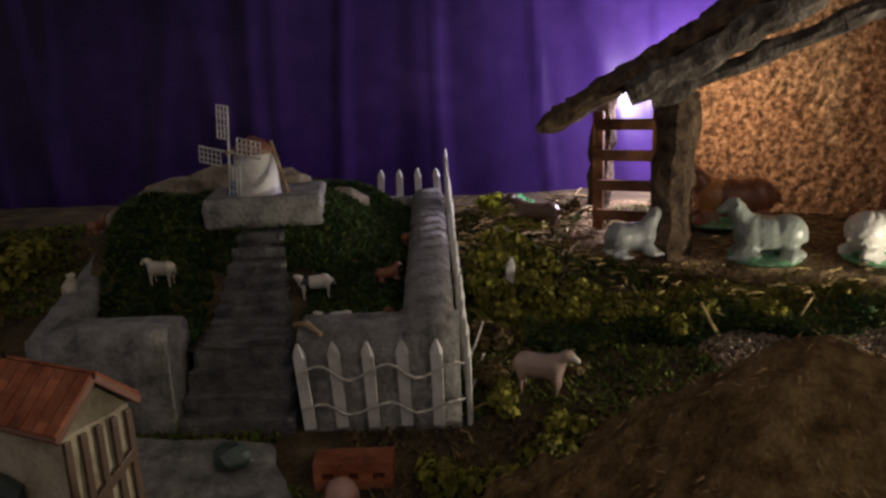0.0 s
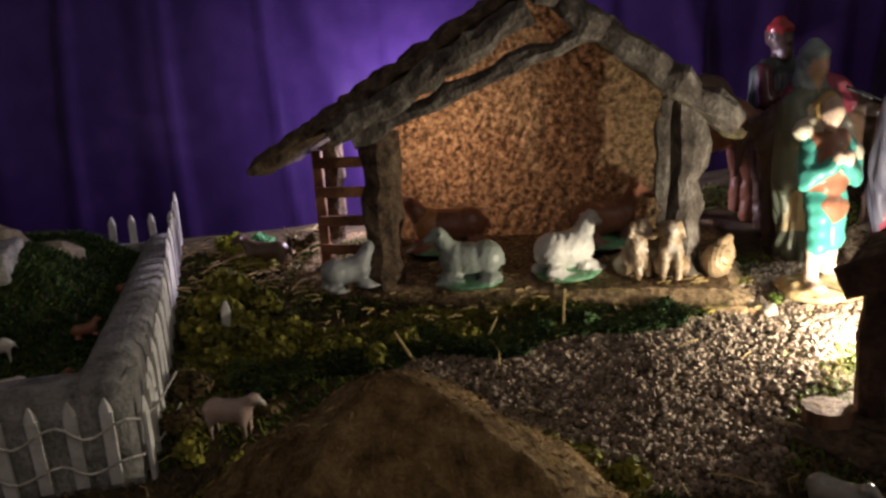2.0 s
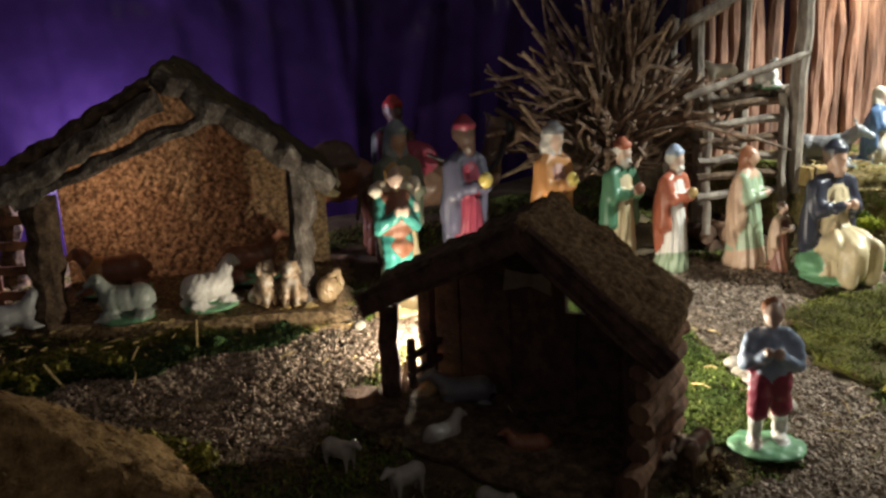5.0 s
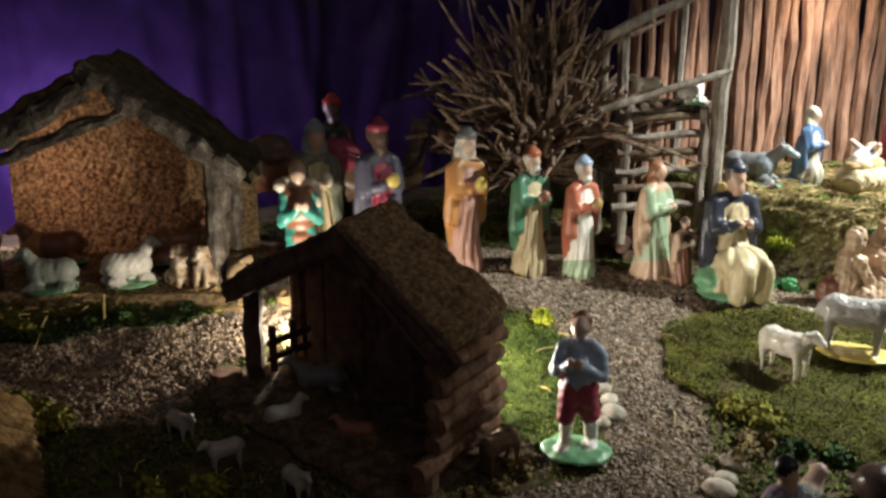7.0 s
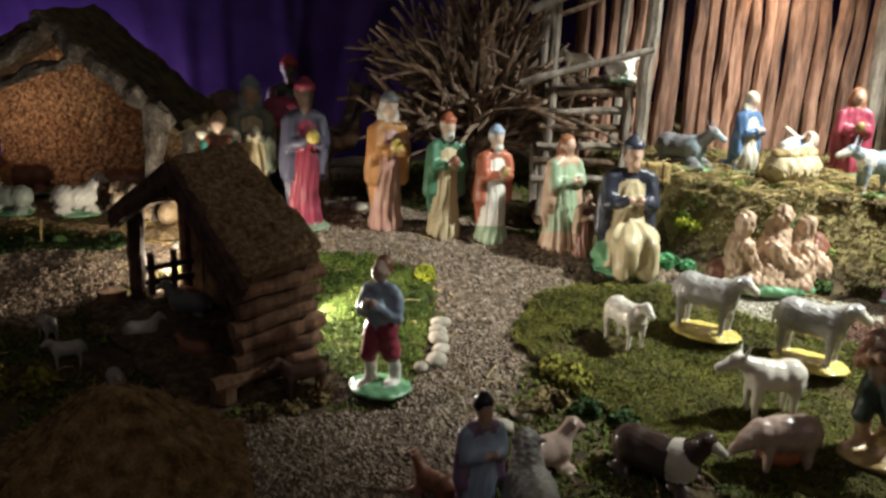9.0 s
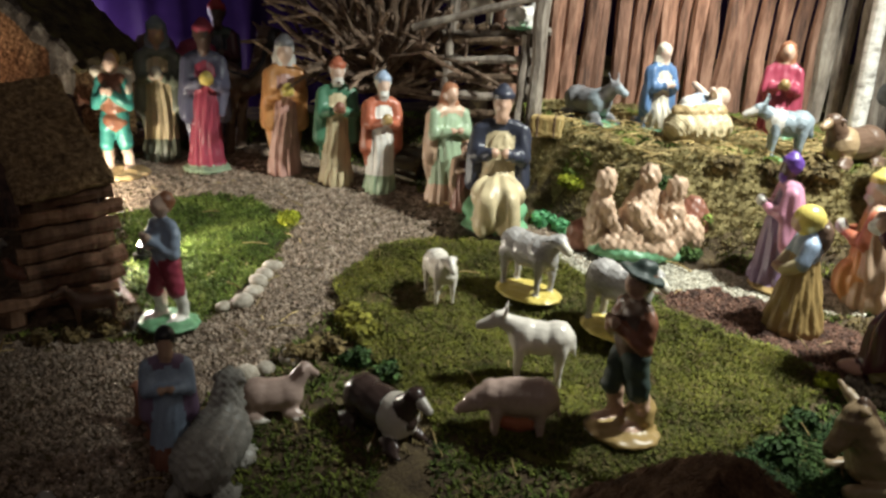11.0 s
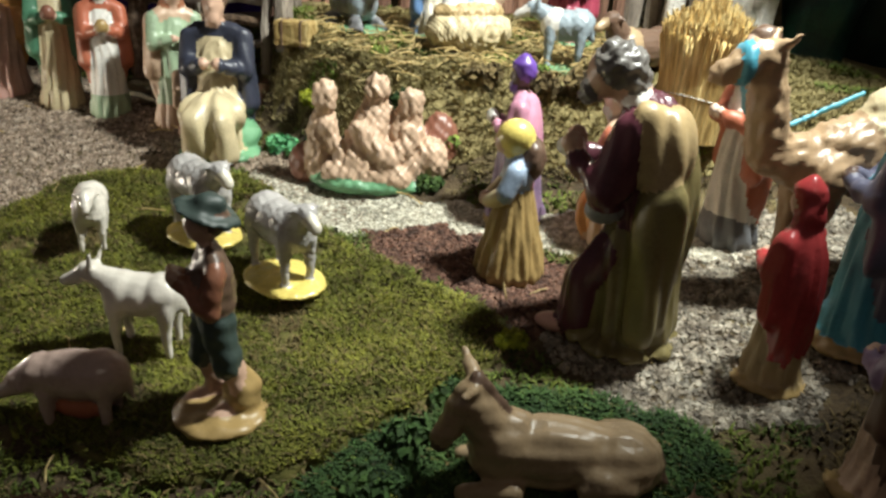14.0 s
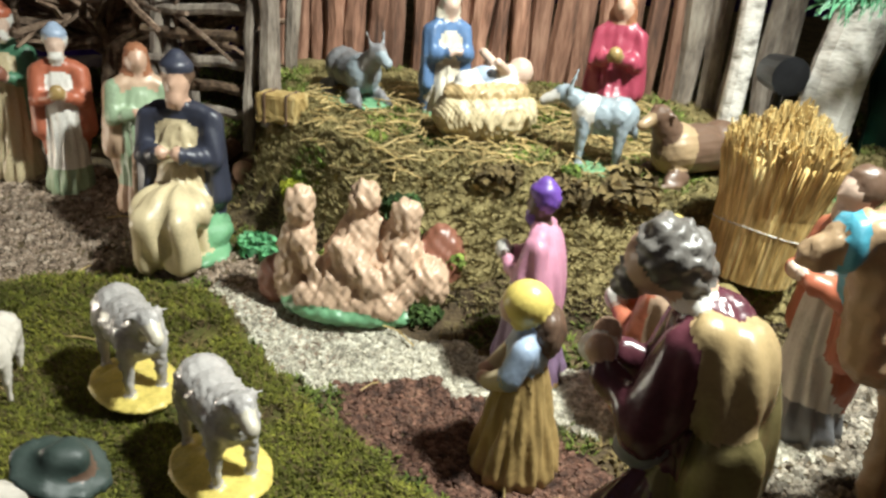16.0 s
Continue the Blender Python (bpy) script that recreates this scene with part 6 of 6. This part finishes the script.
# birch trunk, black lamp box and green foil at the right end
bm = bmesh.new()
tube(bm, line((1.338, .262, .10), (1.405, .300, .46), 9, .002, 3), [.021 + .001 * math.sin(i) for i in range(10)], 12, .05)
tagged(link("birch_log", bm, BIRCH), "pale birch log leaning at the end of the stakes", "log")
box_lamp = thing("black_box", "black plastic lamp box behind the ox", "box", Matrix.Translation((1.318, .285, .165)))
bm = bmesh.new()
tube(bm, [(0, 0, .0), (0, 0, .03)], [.004, .004], 8)
part("stand", bm, BLACK, box_lamp)
bm = bmesh.new()
tube(bm, [(0, -.014, .045), (0, .016, .045)], [.015, .013], 16)
part("head", bm, BLACK, box_lamp)
bm = bmesh.new()
tube(bm, line((1.295, .31, .12), (1.305, .325, .40), 6, .001, 4), .009, 12, .05)
tagged(link("birch_log", bm, BIRCH), "pale birch log upright among the stakes", "log")
bm = bmesh.new()
cols = [[bm.verts.new((1.38 + .30 * i / 20, .26 + .02 * math.sin(i * 1.3) + .02 * noise.noise(Vector((i * .6, j * .5, 1))), .08 + .42 * j / 16)) for j in range(17)] for i in range(21)]
for i in range(20):
    for j in range(16):
        bm.faces.new((cols[i][j], cols[i + 1][j], cols[i + 1][j + 1], cols[i][j + 1]))
bmesh.ops.solidify(bm, geom=bm.faces[:], thickness=.001)
tagged(link("green_foil", bm, GREENCLOTH, True), "crumpled dark green foil hanging beside the birch", "foil")


def bundle(m):
    """A sheaf of straw, bound and cut flat."""
    ob = thing("straw_sheaf", "tall bound sheaf of golden straw", "straw sheaf", m)
    bm = bmesh.new()
    tube(bm, [(0, 0, 0), (0, 0, .03), (0, 0, .075), (0, 0, .105), (0, 0, .110)], [.034, .037, .042, .047, .040], 26, .02)
    part("core", bm, GOLDSTRAW, ob, "", True)
    rng = random.Random(4)
    bm = bmesh.new()
    for k in range(900):
        a = rng.uniform(0, 6.283)
        r0, r1 = rng.uniform(.034, .037), rng.uniform(.044, .050)
        tube(bm, [(r0 * math.cos(a), r0 * math.sin(a), .0), (r0 * 1.10 * math.cos(a + .02), r0 * 1.10 * math.sin(a + .02), .06), (r1 * math.cos(a), r1 * math.sin(a), rng.uniform(.10, .118))], .0006, 4, caps=False)
    for k in range(800):
        a, r = rng.uniform(0, 6.283), .046 * rng.random() ** .5
        tube(bm, [(r * math.cos(a), r * math.sin(a), .104), (r * math.cos(a) + rng.uniform(-.006, .006), r * math.sin(a) + rng.uniform(-.006, .006), rng.uniform(.110, .120) + .8 * (.046 - r))], .0010, 4)
    tagged(part("straw", bm, GOLDSTRAW, ob), kind="stuff")
    bm = bmesh.new()
    tube(bm, [(.0395 * math.cos(a), .0395 * math.sin(a), .045 + .003 * math.sin(2 * a)) for a in np.linspace(0, 6.283, 25)], .0009, 5)
    part("binding", bm, STRING, ob, "thin binding thread")


bundle(Matrix.Translation((1.232, .115, .118)) @ Matrix.Rotation(radians(5), 4, "Y") @ Matrix.Scale(.70, 4))
barrel = thing("straw_bale", "small golden bale lying beside the loft", "bale", Matrix.Translation((.937, .300, .152)) @ Matrix.Rotation(radians(-20), 4, "Z"))
bm = bmesh.new()
box(bm, (.034, .022, .022), Matrix.Translation((0, 0, .008)), .003, .0008, 2, 3)
part("body", bm, GOLDSTRAW, barrel)
for x in (-.009, .009):
    bm = bmesh.new()
    box(bm, (.0016, .0232, .0232), Matrix.Translation((x, 0, .008)), .0004)
    part("band", bm, BROWN, barrel)

# pine branch over the right corner
branch = thing("pine_branch", "green artificial pine branch with pale tips", "branch", Matrix.Translation((1.335, .205, .275)))
bm = bmesh.new()
tube(bm, [(.10, .02, .05), (.03, 0, .018), (-.045, -.01, .0)], [.003, .0022, .001], 6)
part("stem", bm, BROWN, branch)
rng = random.Random(3)
bm = bmesh.new()
for k in range(520):
    t = rng.random()
    p = Vector((-.045 + .145 * t, -.01 + .03 * t, .05 * t * t + .0))
    d = Vector((-.5 + rng.uniform(-.5, .3), rng.uniform(-1, 1), rng.uniform(-1, .8))).normalized() * rng.uniform(.014, .026)
    tube(bm, [p, p + d], [.0007, .0003], 4, caps=False)
tagged(part("needles", bm, PINE, branch), kind="stuff")

# ---- stones, moss and straw ----
rng = random.Random(12)
pebbles = ((.643, .102, .012), (.652, .135, .011), (.655, .150, .010), (.650, .118, .009), (.661, .165, .010), (.628, .095, .008), (.415, .386, .009), (.408, .398, .006), (.66, .0, .012), (.69, .018, .012), (.673, .008, .009), (.60, .47, .010), (.625, .46, .012), (.575, .48, .009))
for k, (x, y, r) in enumerate(pebbles):
    bm = bmesh.new()
    ball(bm, (0, 0, 0), (r, r * .78, r * .55), 2, .06, k)
    ob = link("pebble", bm, STONE, True)
    ob.matrix_world = on(x, y, r * .25, rng.uniform(0, 180))
    tagged(ob, "smooth pale beige pebble lying by the path", "pebble", "path pebbles")


def scatter_stones(name, areas, count, size, mats, label, seed, keep=None):
    """Loose chips of stone, each a small rough block, as one heap."""
    rng = random.Random(seed)
    verts, faces = [], []
    cube = [(-1, -1, -1), (1, -1, -1), (1, 1, -1), (-1, 1, -1), (-.7, -.7, 1), (.7, -.7, 1), (.7, .7, 1), (-.7, .7, 1)]
    quads = [(0, 3, 2, 1), (4, 5, 6, 7), (0, 1, 5, 4), (1, 2, 6, 5), (2, 3, 7, 6), (3, 0, 4, 7)]
    boxes = [(min(p[0] for p in a), max(p[0] for p in a), min(p[1] for p in a), max(p[1] for p in a), a) for a in areas]
    weights = [(b[1] - b[0]) * (b[3] - b[2]) for b in boxes]
    done = 0
    for _ in range(count * 12):
        if done >= count:
            break
        x0, x1, y0, y1, a = rng.choices(boxes, weights)[0]
        x, y = rng.uniform(x0, x1), rng.uniform(y0, y1)
        jx, jy = x + .012 * noise.noise(Vector((x * 60, y * 60, 1))), y + .012 * noise.noise(Vector((x * 60, y * 60, 8)))
        if not inside(a, jx, jy) or shelf(x, y) > .3 or (keep and not keep(jx, jy)):
            continue
        r = size * rng.uniform(.5, 1.25)
        e = Euler((rng.uniform(-.6, .6), rng.uniform(-.6, .6), rng.uniform(0, 6.3))).to_matrix()
        o = Vector((x, y, ground_z(x, y) + r * .25))
        n = len(verts)
        sx, sy, sz = rng.uniform(.7, 1.3), rng.uniform(.6, 1.1), rng.uniform(.45, .85)
        verts += [tuple(o + e @ Vector((c[0] * sx * r * rng.uniform(.75, 1.1), c[1] * sy * r * rng.uniform(.75, 1.1), c[2] * sz * r))) for c in cube]
        faces += [tuple(n + i for i in q) for q in quads]
        done += 1
    return tagged(raw(name, verts, faces, mats), label, "gravel", kind="stuff")


scatter_stones("gravel", [PATH_STONES, FRONT_STONES], 52000, .0016, GRAVEL, "brown-grey gravel of the winding path", 1, lambda x, y: not inside(LAWN_AREA, x, y) and not inside(MAT, x, y))
scatter_stones("pale_gravel", [PALE_STONES], 9000, .0018, PALEGRAVEL, "pale grey-cream gravel between the visitors", 2, lambda x, y: not inside(MAT, x, y) and not inside(CHIPS, x, y))
scatter_stones("grey_gravel", [GREY_STONES], 7000, .0020, GREYGRAVEL, "grey-brown gravel around the right-hand visitors", 5, lambda x, y: not inside(MAT, x, y) and not inside(CHIPS, x, y))
scatter_stones("bark_chips", [CHIPS], 4200, .0020, BARKCHIP, "red-brown bark chips around the visitors", 3)


def scatter_blades(name, test, area, count, height, width, mats, label, seed, lie=0.5, surface=ground_z, category="moss"):
    """Short tufts: narrow bent blades standing out of the surface."""
    rng = random.Random(seed)
    verts, faces = [], []
    x0, x1, y0, y1 = area
    done = 0
    for _ in range(count * 8):
        if done >= count:
            break
        x, y = rng.uniform(x0, x1), rng.uniform(y0, y1)
        if not test(x, y):
            continue
        z = surface(x, y) - .0006
        n = 3 if rng.random() < .5 else 2
        for _k in range(n):
            a = rng.uniform(0, 6.283)
            h, w = height * rng.uniform(.5, 1.3), width * rng.uniform(.6, 1.3)
            dx, dy = math.cos(a), math.sin(a)
            tip = lie * h * rng.uniform(.3, 1.6)
            i = len(verts)
            verts += [(x - dy * w, y + dx * w, z), (x + dy * w, y - dx * w, z), (x + dx * tip * .45 + dy * w * .7, y + dy * tip * .45 - dx * w * .7, z + h * .65), (x + dx * tip * .45 - dy * w * .7, y + dy * tip * .45 + dx * w * .7, z + h * .65), (x + dx * tip, y + dy * tip, z + h * .85)]
            faces += [(i, i + 1, i + 2, i + 3), (i + 3, i + 2, i + 4)]
        done += 1
    return tagged(raw(name, verts, faces, mats), label, category, kind="stuff")


def patch(x, y, f, seed=0.0):
    return noise.noise(Vector((x * f, y * f, seed)))


def mat_z(x, y):
    return ground_z(x, y) + .004


def in_mat(x, y):
    return inside(MAT, x + .008 * patch(x, y, 70, 2), y + .008 * patch(x, y, 70, 6))


STONY = (PATH_STONES, FRONT_STONES, PALE_STONES, GREY_STONES, CHIPS)


def stony(x, y):
    x, y = x + .012 * patch(x, y, 60, 1), y + .012 * patch(x, y, 60, 8)
    return any(inside(p, x, y) for p in STONY) and not inside(LAWN_AREA, x, y)


def open_ground(x, y):
    return not stony(x, y) and not in_mat(x, y) and not inside(LAWN_AREA, x, y) and shelf(x, y) < .1


bm = bmesh.new()
cx, cy = sum(p[0] for p in MAT) / len(MAT), sum(p[1] for p in MAT) / len(MAT)
ring_n = 120
outline = []
for i in range(ring_n):
    t = i / ring_n * len(MAT)
    a, b, f = MAT[int(t)], MAT[(int(t) + 1) % len(MAT)], t % 1
    x, y = a[0] + (b[0] - a[0]) * f, a[1] + (b[1] - a[1]) * f
    outline.append((x + .006 * patch(x, y, 80, 3), y + .006 * patch(x, y, 80, 5)))
rings = []
for r in (1.012, 1.0, .96, .85, .7, .55, .4, .25, .1):
    rings.append([bm.verts.new((cx + (x - cx) * r, cy + (y - cy) * r, ground_z(cx + (x - cx) * r, cy + (y - cy) * r) + (-.004 if r > 1.01 else .0035))) for x, y in outline])
for p, q in zip(rings, rings[1:]):
    for i in range(ring_n):
        bm.faces.new((p[i], p[(i + 1) % ring_n], q[(i + 1) % ring_n], q[i]))
bm.faces.new(rings[-1])
tagged(link("grass_mat", bm, MATBASE, True), "olive artificial grass mat laid on the soil", "grass mat")

scatter_blades("grass", lambda x, y: in_mat(x, y) and patch(x, y, 26, 4) > -.42 and not ((x - .79) ** 2 + (y - .095) ** 2 < .0006), (.71, 1.08, -.14, .21), 36000, .0042, .0006, GRASS, "short olive-green grass of the mat", 4, .9, mat_z, "grass")
scatter_blades("dry_grass", lambda x, y: in_mat(x, y), (.71, 1.08, -.14, .21), 7000, .0045, .0005, BROWNMOSS, "dry brownish blades among the mat's grass", 5, 1.4, mat_z, "grass")
scatter_blades("lawn_moss", lambda x, y: inside(LAWN_AREA, x + .01 * patch(x, y, 70, 2), y + .01 * patch(x, y, 70, 6)), (.49, .69, .06, .34), 9000, .0042, .0009, LAWN, "bright green moss behind the boy", 6, .9)
scatter_blades("moss", lambda x, y: open_ground(x, y) and patch(x, y, 12, 3) > -.15, (-.45, 1.2, -.34, .64), 60000, .0046, .0010, MOSS, "dark green moss over the soil", 7, 1.0)
scatter_blades("brown_moss", lambda x, y: open_ground(x, y) and patch(x, y, 15, 9) > .0, (-.45, 1.3, -.36, .66), 34000, .0044, .0009, BROWNMOSS, "dry brown moss and litter over the soil", 8, 1.2)
scatter_blades("dark_moss", lambda x, y: ((x - 1.05) / .10) ** 2 + ((y + .150) / .055) ** 2 < 1 + .6 * patch(x, y, 40) and not in_mat(x, y), (.93, 1.17, -.23, -.07), 9000, .0055, .0010, DARKMOSS, "deep green moss under the lying donkey", 9, .9)
scatter_blades("dark_moss", lambda x, y: abs(y - (.408 + .02 * patch(x, 0, 20))) < .018 + .01 * patch(x, y, 40) and .05 < x < .37, (.05, .38, .36, .45), 6500, .0075, .0012, DARKMOSS, "dark green moss bank before the stable", 10, .9)
scatter_blades("bank_moss", lambda x, y: abs(y - (.425 + .02 * patch(x, 0, 20))) < .03 and .02 < x < .40, (.02, .40, .37, .47), 6000, .007, .0012, OLIVEMOSS, "olive moss bank before the stable", 11, 1.1)
scatter_blades("turf_moss", lambda x, y: -.205 - .058 * (y - .345) / .3 < x < -.027 and not (abs(x + .115) < .030 and y < .41), (-.31, -.02, .35, .64), 15000, .0052, .0010, DARKMOSS, "dark green turf of the terraced garden", 12, 1.0, hill)
scatter_blades("turf_litter", lambda x, y: -.205 - .058 * (y - .345) / .3 < x < -.027 and not (abs(x + .115) < .030 and y < .41), (-.29, -.02, .35, .64), 5000, .005, .0010, MOSS, "olive moss among the garden's turf", 13, 1.0, hill)
scatter_blades("shelf_turf", lambda x, y: shelf(x, y) > .08, (.9, 1.45, .08, .42), 34000, .0046, .0006, TURFSTRAW, "short dry yellow turf of the manger shelf", 14, 1.6, ground_z, "dry turf")
scatter_blades("shelf_moss", lambda x, y: shelf(x, y) > .3 and patch(x, y, 22, 3) > .22, (.9, 1.45, .08, .42), 3500, .006, .0009, LAWN, "green moss tufts on the manger shelf", 15, 1.2)


def scatter_straw(name, count, box2, test, length, mats, label, seed, up=.002, surface=ground_z):
    rng = random.Random(seed)
    bm = bmesh.new()
    done = 0
    while done < count:
        x, y = rng.uniform(*box2[:2]), rng.uniform(*box2[2:])
        if not test(x, y):
            continue
        a, L = rng.uniform(0, 6.283), length * rng.uniform(.4, 1.2)
        p = Vector((x, y, surface(x, y) + up * rng.uniform(.4, 2.2)))
        d = Vector((math.cos(a), math.sin(a), rng.uniform(-.15, .25))) * L
        tube(bm, [p - d / 2, p + Vector((rng.uniform(-.1, .1) * L, rng.uniform(-.1, .1) * L, .08 * L)), p + d / 2], .00055, 4, caps=False)
        done += 1
    return tagged(link(name, bm, mats), label, "straw", kind="stuff")


scatter_straw("manger_straw", 520, (.96, 1.25, .20, .36), lambda x, y: shelf(x, y) > .7, .030, STRAW, "loose straw strewn round the manger", 21, .003)
scatter_straw("stable_straw", 330, (.08, .42, .41, .58), lambda x, y: True, .010, STRAW, "loose straw on the stable's base", 22, .010)
scatter_straw("garden_straw", 240, (-.02, .13, .52, .66), lambda x, y: True, .022, STRAW, "dry straw heap beside the stable", 23, .006)
scatter_straw("ground_straw", 170, (.0, 1.15, -.25, .40), lambda x, y: shelf(x, y) < .1, .022, STRAW, "single dry stalks lying about", 24, .003)


def clump_mesh(name, r, n, mats, seed, leaf=.0032):
    """A tuft of lichen: many small crinkled leaves round an uneven heap, open between them."""
    rng = random.Random(seed)
    verts, faces = [], []
    heads = [(Vector((rng.uniform(-.6, .6), rng.uniform(-.6, .6), rng.uniform(.1, .6))) * r, r * rng.uniform(.35, .6)) for _ in range(6)]
    for _ in range(n):
        c, q = rng.choice(heads)
        d = Vector((rng.gauss(0, 1), rng.gauss(0, 1), rng.gauss(.3, 1))).normalized()
        p = c + d * q * rng.uniform(.7, 1.08)
        e = d.cross(Vector((rng.gauss(0, 1), rng.gauss(0, 1), rng.gauss(0, 1)))).normalized()
        f = (d.cross(e) + d * rng.uniform(-.8, .8)).normalized()
        s = leaf * rng.uniform(.6, 1.3)
        i = len(verts)
        verts += [tuple(p - e * s), tuple(p - f * s * .6), tuple(p + e * s), tuple(p + f * s * .9 + d * s * .5)]
        faces += [(i, i + 1, i + 2), (i, i + 2, i + 3)]
    me = bpy.data.meshes.new(name)
    me.from_pydata(verts, [], faces)
    me.materials.append(mats)
    return me


yellow = clump_mesh("yellow_clump", .016, 420, YELLOWMOSS, 1)
olive = [clump_mesh("olive_clump", .020, 480, OLIVEMOSS, s) for s in (2, 3, 4)]
mint = clump_mesh("mint_clump", .014, 320, MINTMOSS, 5)
brown = [clump_mesh("brown_clump", .017, 380, BROWNMOSS, s) for s in (6, 7)]
darkc = clump_mesh("green_clump", .015, 380, DARKMOSS, 8)
greenc = clump_mesh("fresh_clump", .014, 360, LAWN, 9)


def clumps(me, label, spots, group):
    rng = random.Random(len(spots) + int(spots[0][0] * 1000))
    for x, y, s in spots:
        m = me if not isinstance(me, list) else rng.choice(me)
        ob = new("moss_clump", m)
        ob.matrix_world = on(x, y, 0, rng.uniform(0, 360), s)
        tagged(ob, label, "moss clump", group)


clumps(yellow, "bright yellow-green tuft of crinkled lichen", [(.034, .645, 1.0), (.671, .258, .8), (.955, .248, .8), (1.065, -.055, .6), (.05, .630, .7), (.07, .423, .5)], "yellow tufts")
clumps(mint, "mint-green tuft of crinkled lichen", [(.066, .655, .9), (.925, .230, .9), (.94, .215, .8), (1.02, .175, .6), (.375, .415, .5), (1.30, .175, 1.0), (1.315, .19, 1.2)], "mint tufts")
clumps(olive, "olive-yellow clump of springy lichen", [(.045, .535, 1.1), (.03, .50, 1.1), (.065, .51, .9), (.025, .465, 1.0), (.06, .575, .9), (.09, .45, .8), (.12, .425, .7), (.14, .405, .6), (.03, .335, .7), (.06, .305, .7), (.045, .28, .8), (.09, .30, .6), (.055, .475, .8), (.06, .45, .8), (.04, .43, .7), (.08, .425, .7), (.105, .42, .6), (.02, .26, .9), (-.005, .27, .8), (.035, .245, .9), (.01, .235, .7),
                                              (-.33, .42, 1.3), (-.36, .48, 1.5), (-.31, .36, 1.2), (-.38, .40, 1.3), (-.34, .54, 1.3), (-.30, .30, 1.0), (.16, .42, .6), (.20, .415, .6), (.745, .045, .8), (.735, .065, .7), (.30, .13, .9), (.33, .12, .9), (.985, .185, .9), (.217, .262, 1.0), (.232, .238, .9), (.205, .285, .7)], "olive clumps")
clumps(brown, "dry brown clump of shaggy moss", [(.025, .40, .9), (.02, .36, .8), (.07, .365, .5), (.70, .015, .9), (.72, .03, .8), (.36, .20, .7), (.52, .06, .6), (.545, .07, .6), (.50, .055, .6), (-.40, .55, 1.6), (-.43, .45, 1.6), (.24, .43, .5), (.32, .42, .5), (.96, -.19, .8), (.93, -.16, .7), (.99, -.20, .7), (.08, .60, .9), (.10, .62, .8), (1.17, .165, 1.3), (1.13, .17, 1.1), (1.09, .185, 1.0)], "brown clumps")
clumps(darkc, "deep green tuft of curly moss", [(.29, .412, .7), (.345, .412, .7), (.26, .41, .6), (1.0, -.12, .9), (1.03, -.09, .8), (.98, -.15, .8), (1.05, -.21, 1.0), (.76, -.01, .8), (.74, .015, .8), (-.05, .60, 1.2), (-.08, .55, 1.2), (-.06, .50, 1.0), (1.045, .135, .8), (1.03, .185, 1.0)], "green tufts")
clumps(greenc, "fresh green tuft of curly moss", [(.955, .255, .6), (.43, .40, .45), (1.14, .20, .6), (1.01, .245, .6), (.975, .2, .8), (1.06, .16, .7)], "fresh tufts")
# twigs standing before the stable
for k, (x, y, h, lean) in enumerate(((.272, .408, .030, 2), (.215, .405, .020, 25), (.165, .395, .026, -30), (.475, .03, .02, 20))):
    bm = bmesh.new()
    tube(bm, [(0, 0, -.004), (0, 0, h * .5), (.001, 0, h)], [.0011, .001, .0008], 6, .1)
    ob = link("twig", bm, STRAW)
    ob.matrix_world = on(x, y) @ Matrix.Rotation(radians(lean), 4, "Y")
    tagged(ob, "thin dry stalk standing in the moss", "twig", "dry stalks")
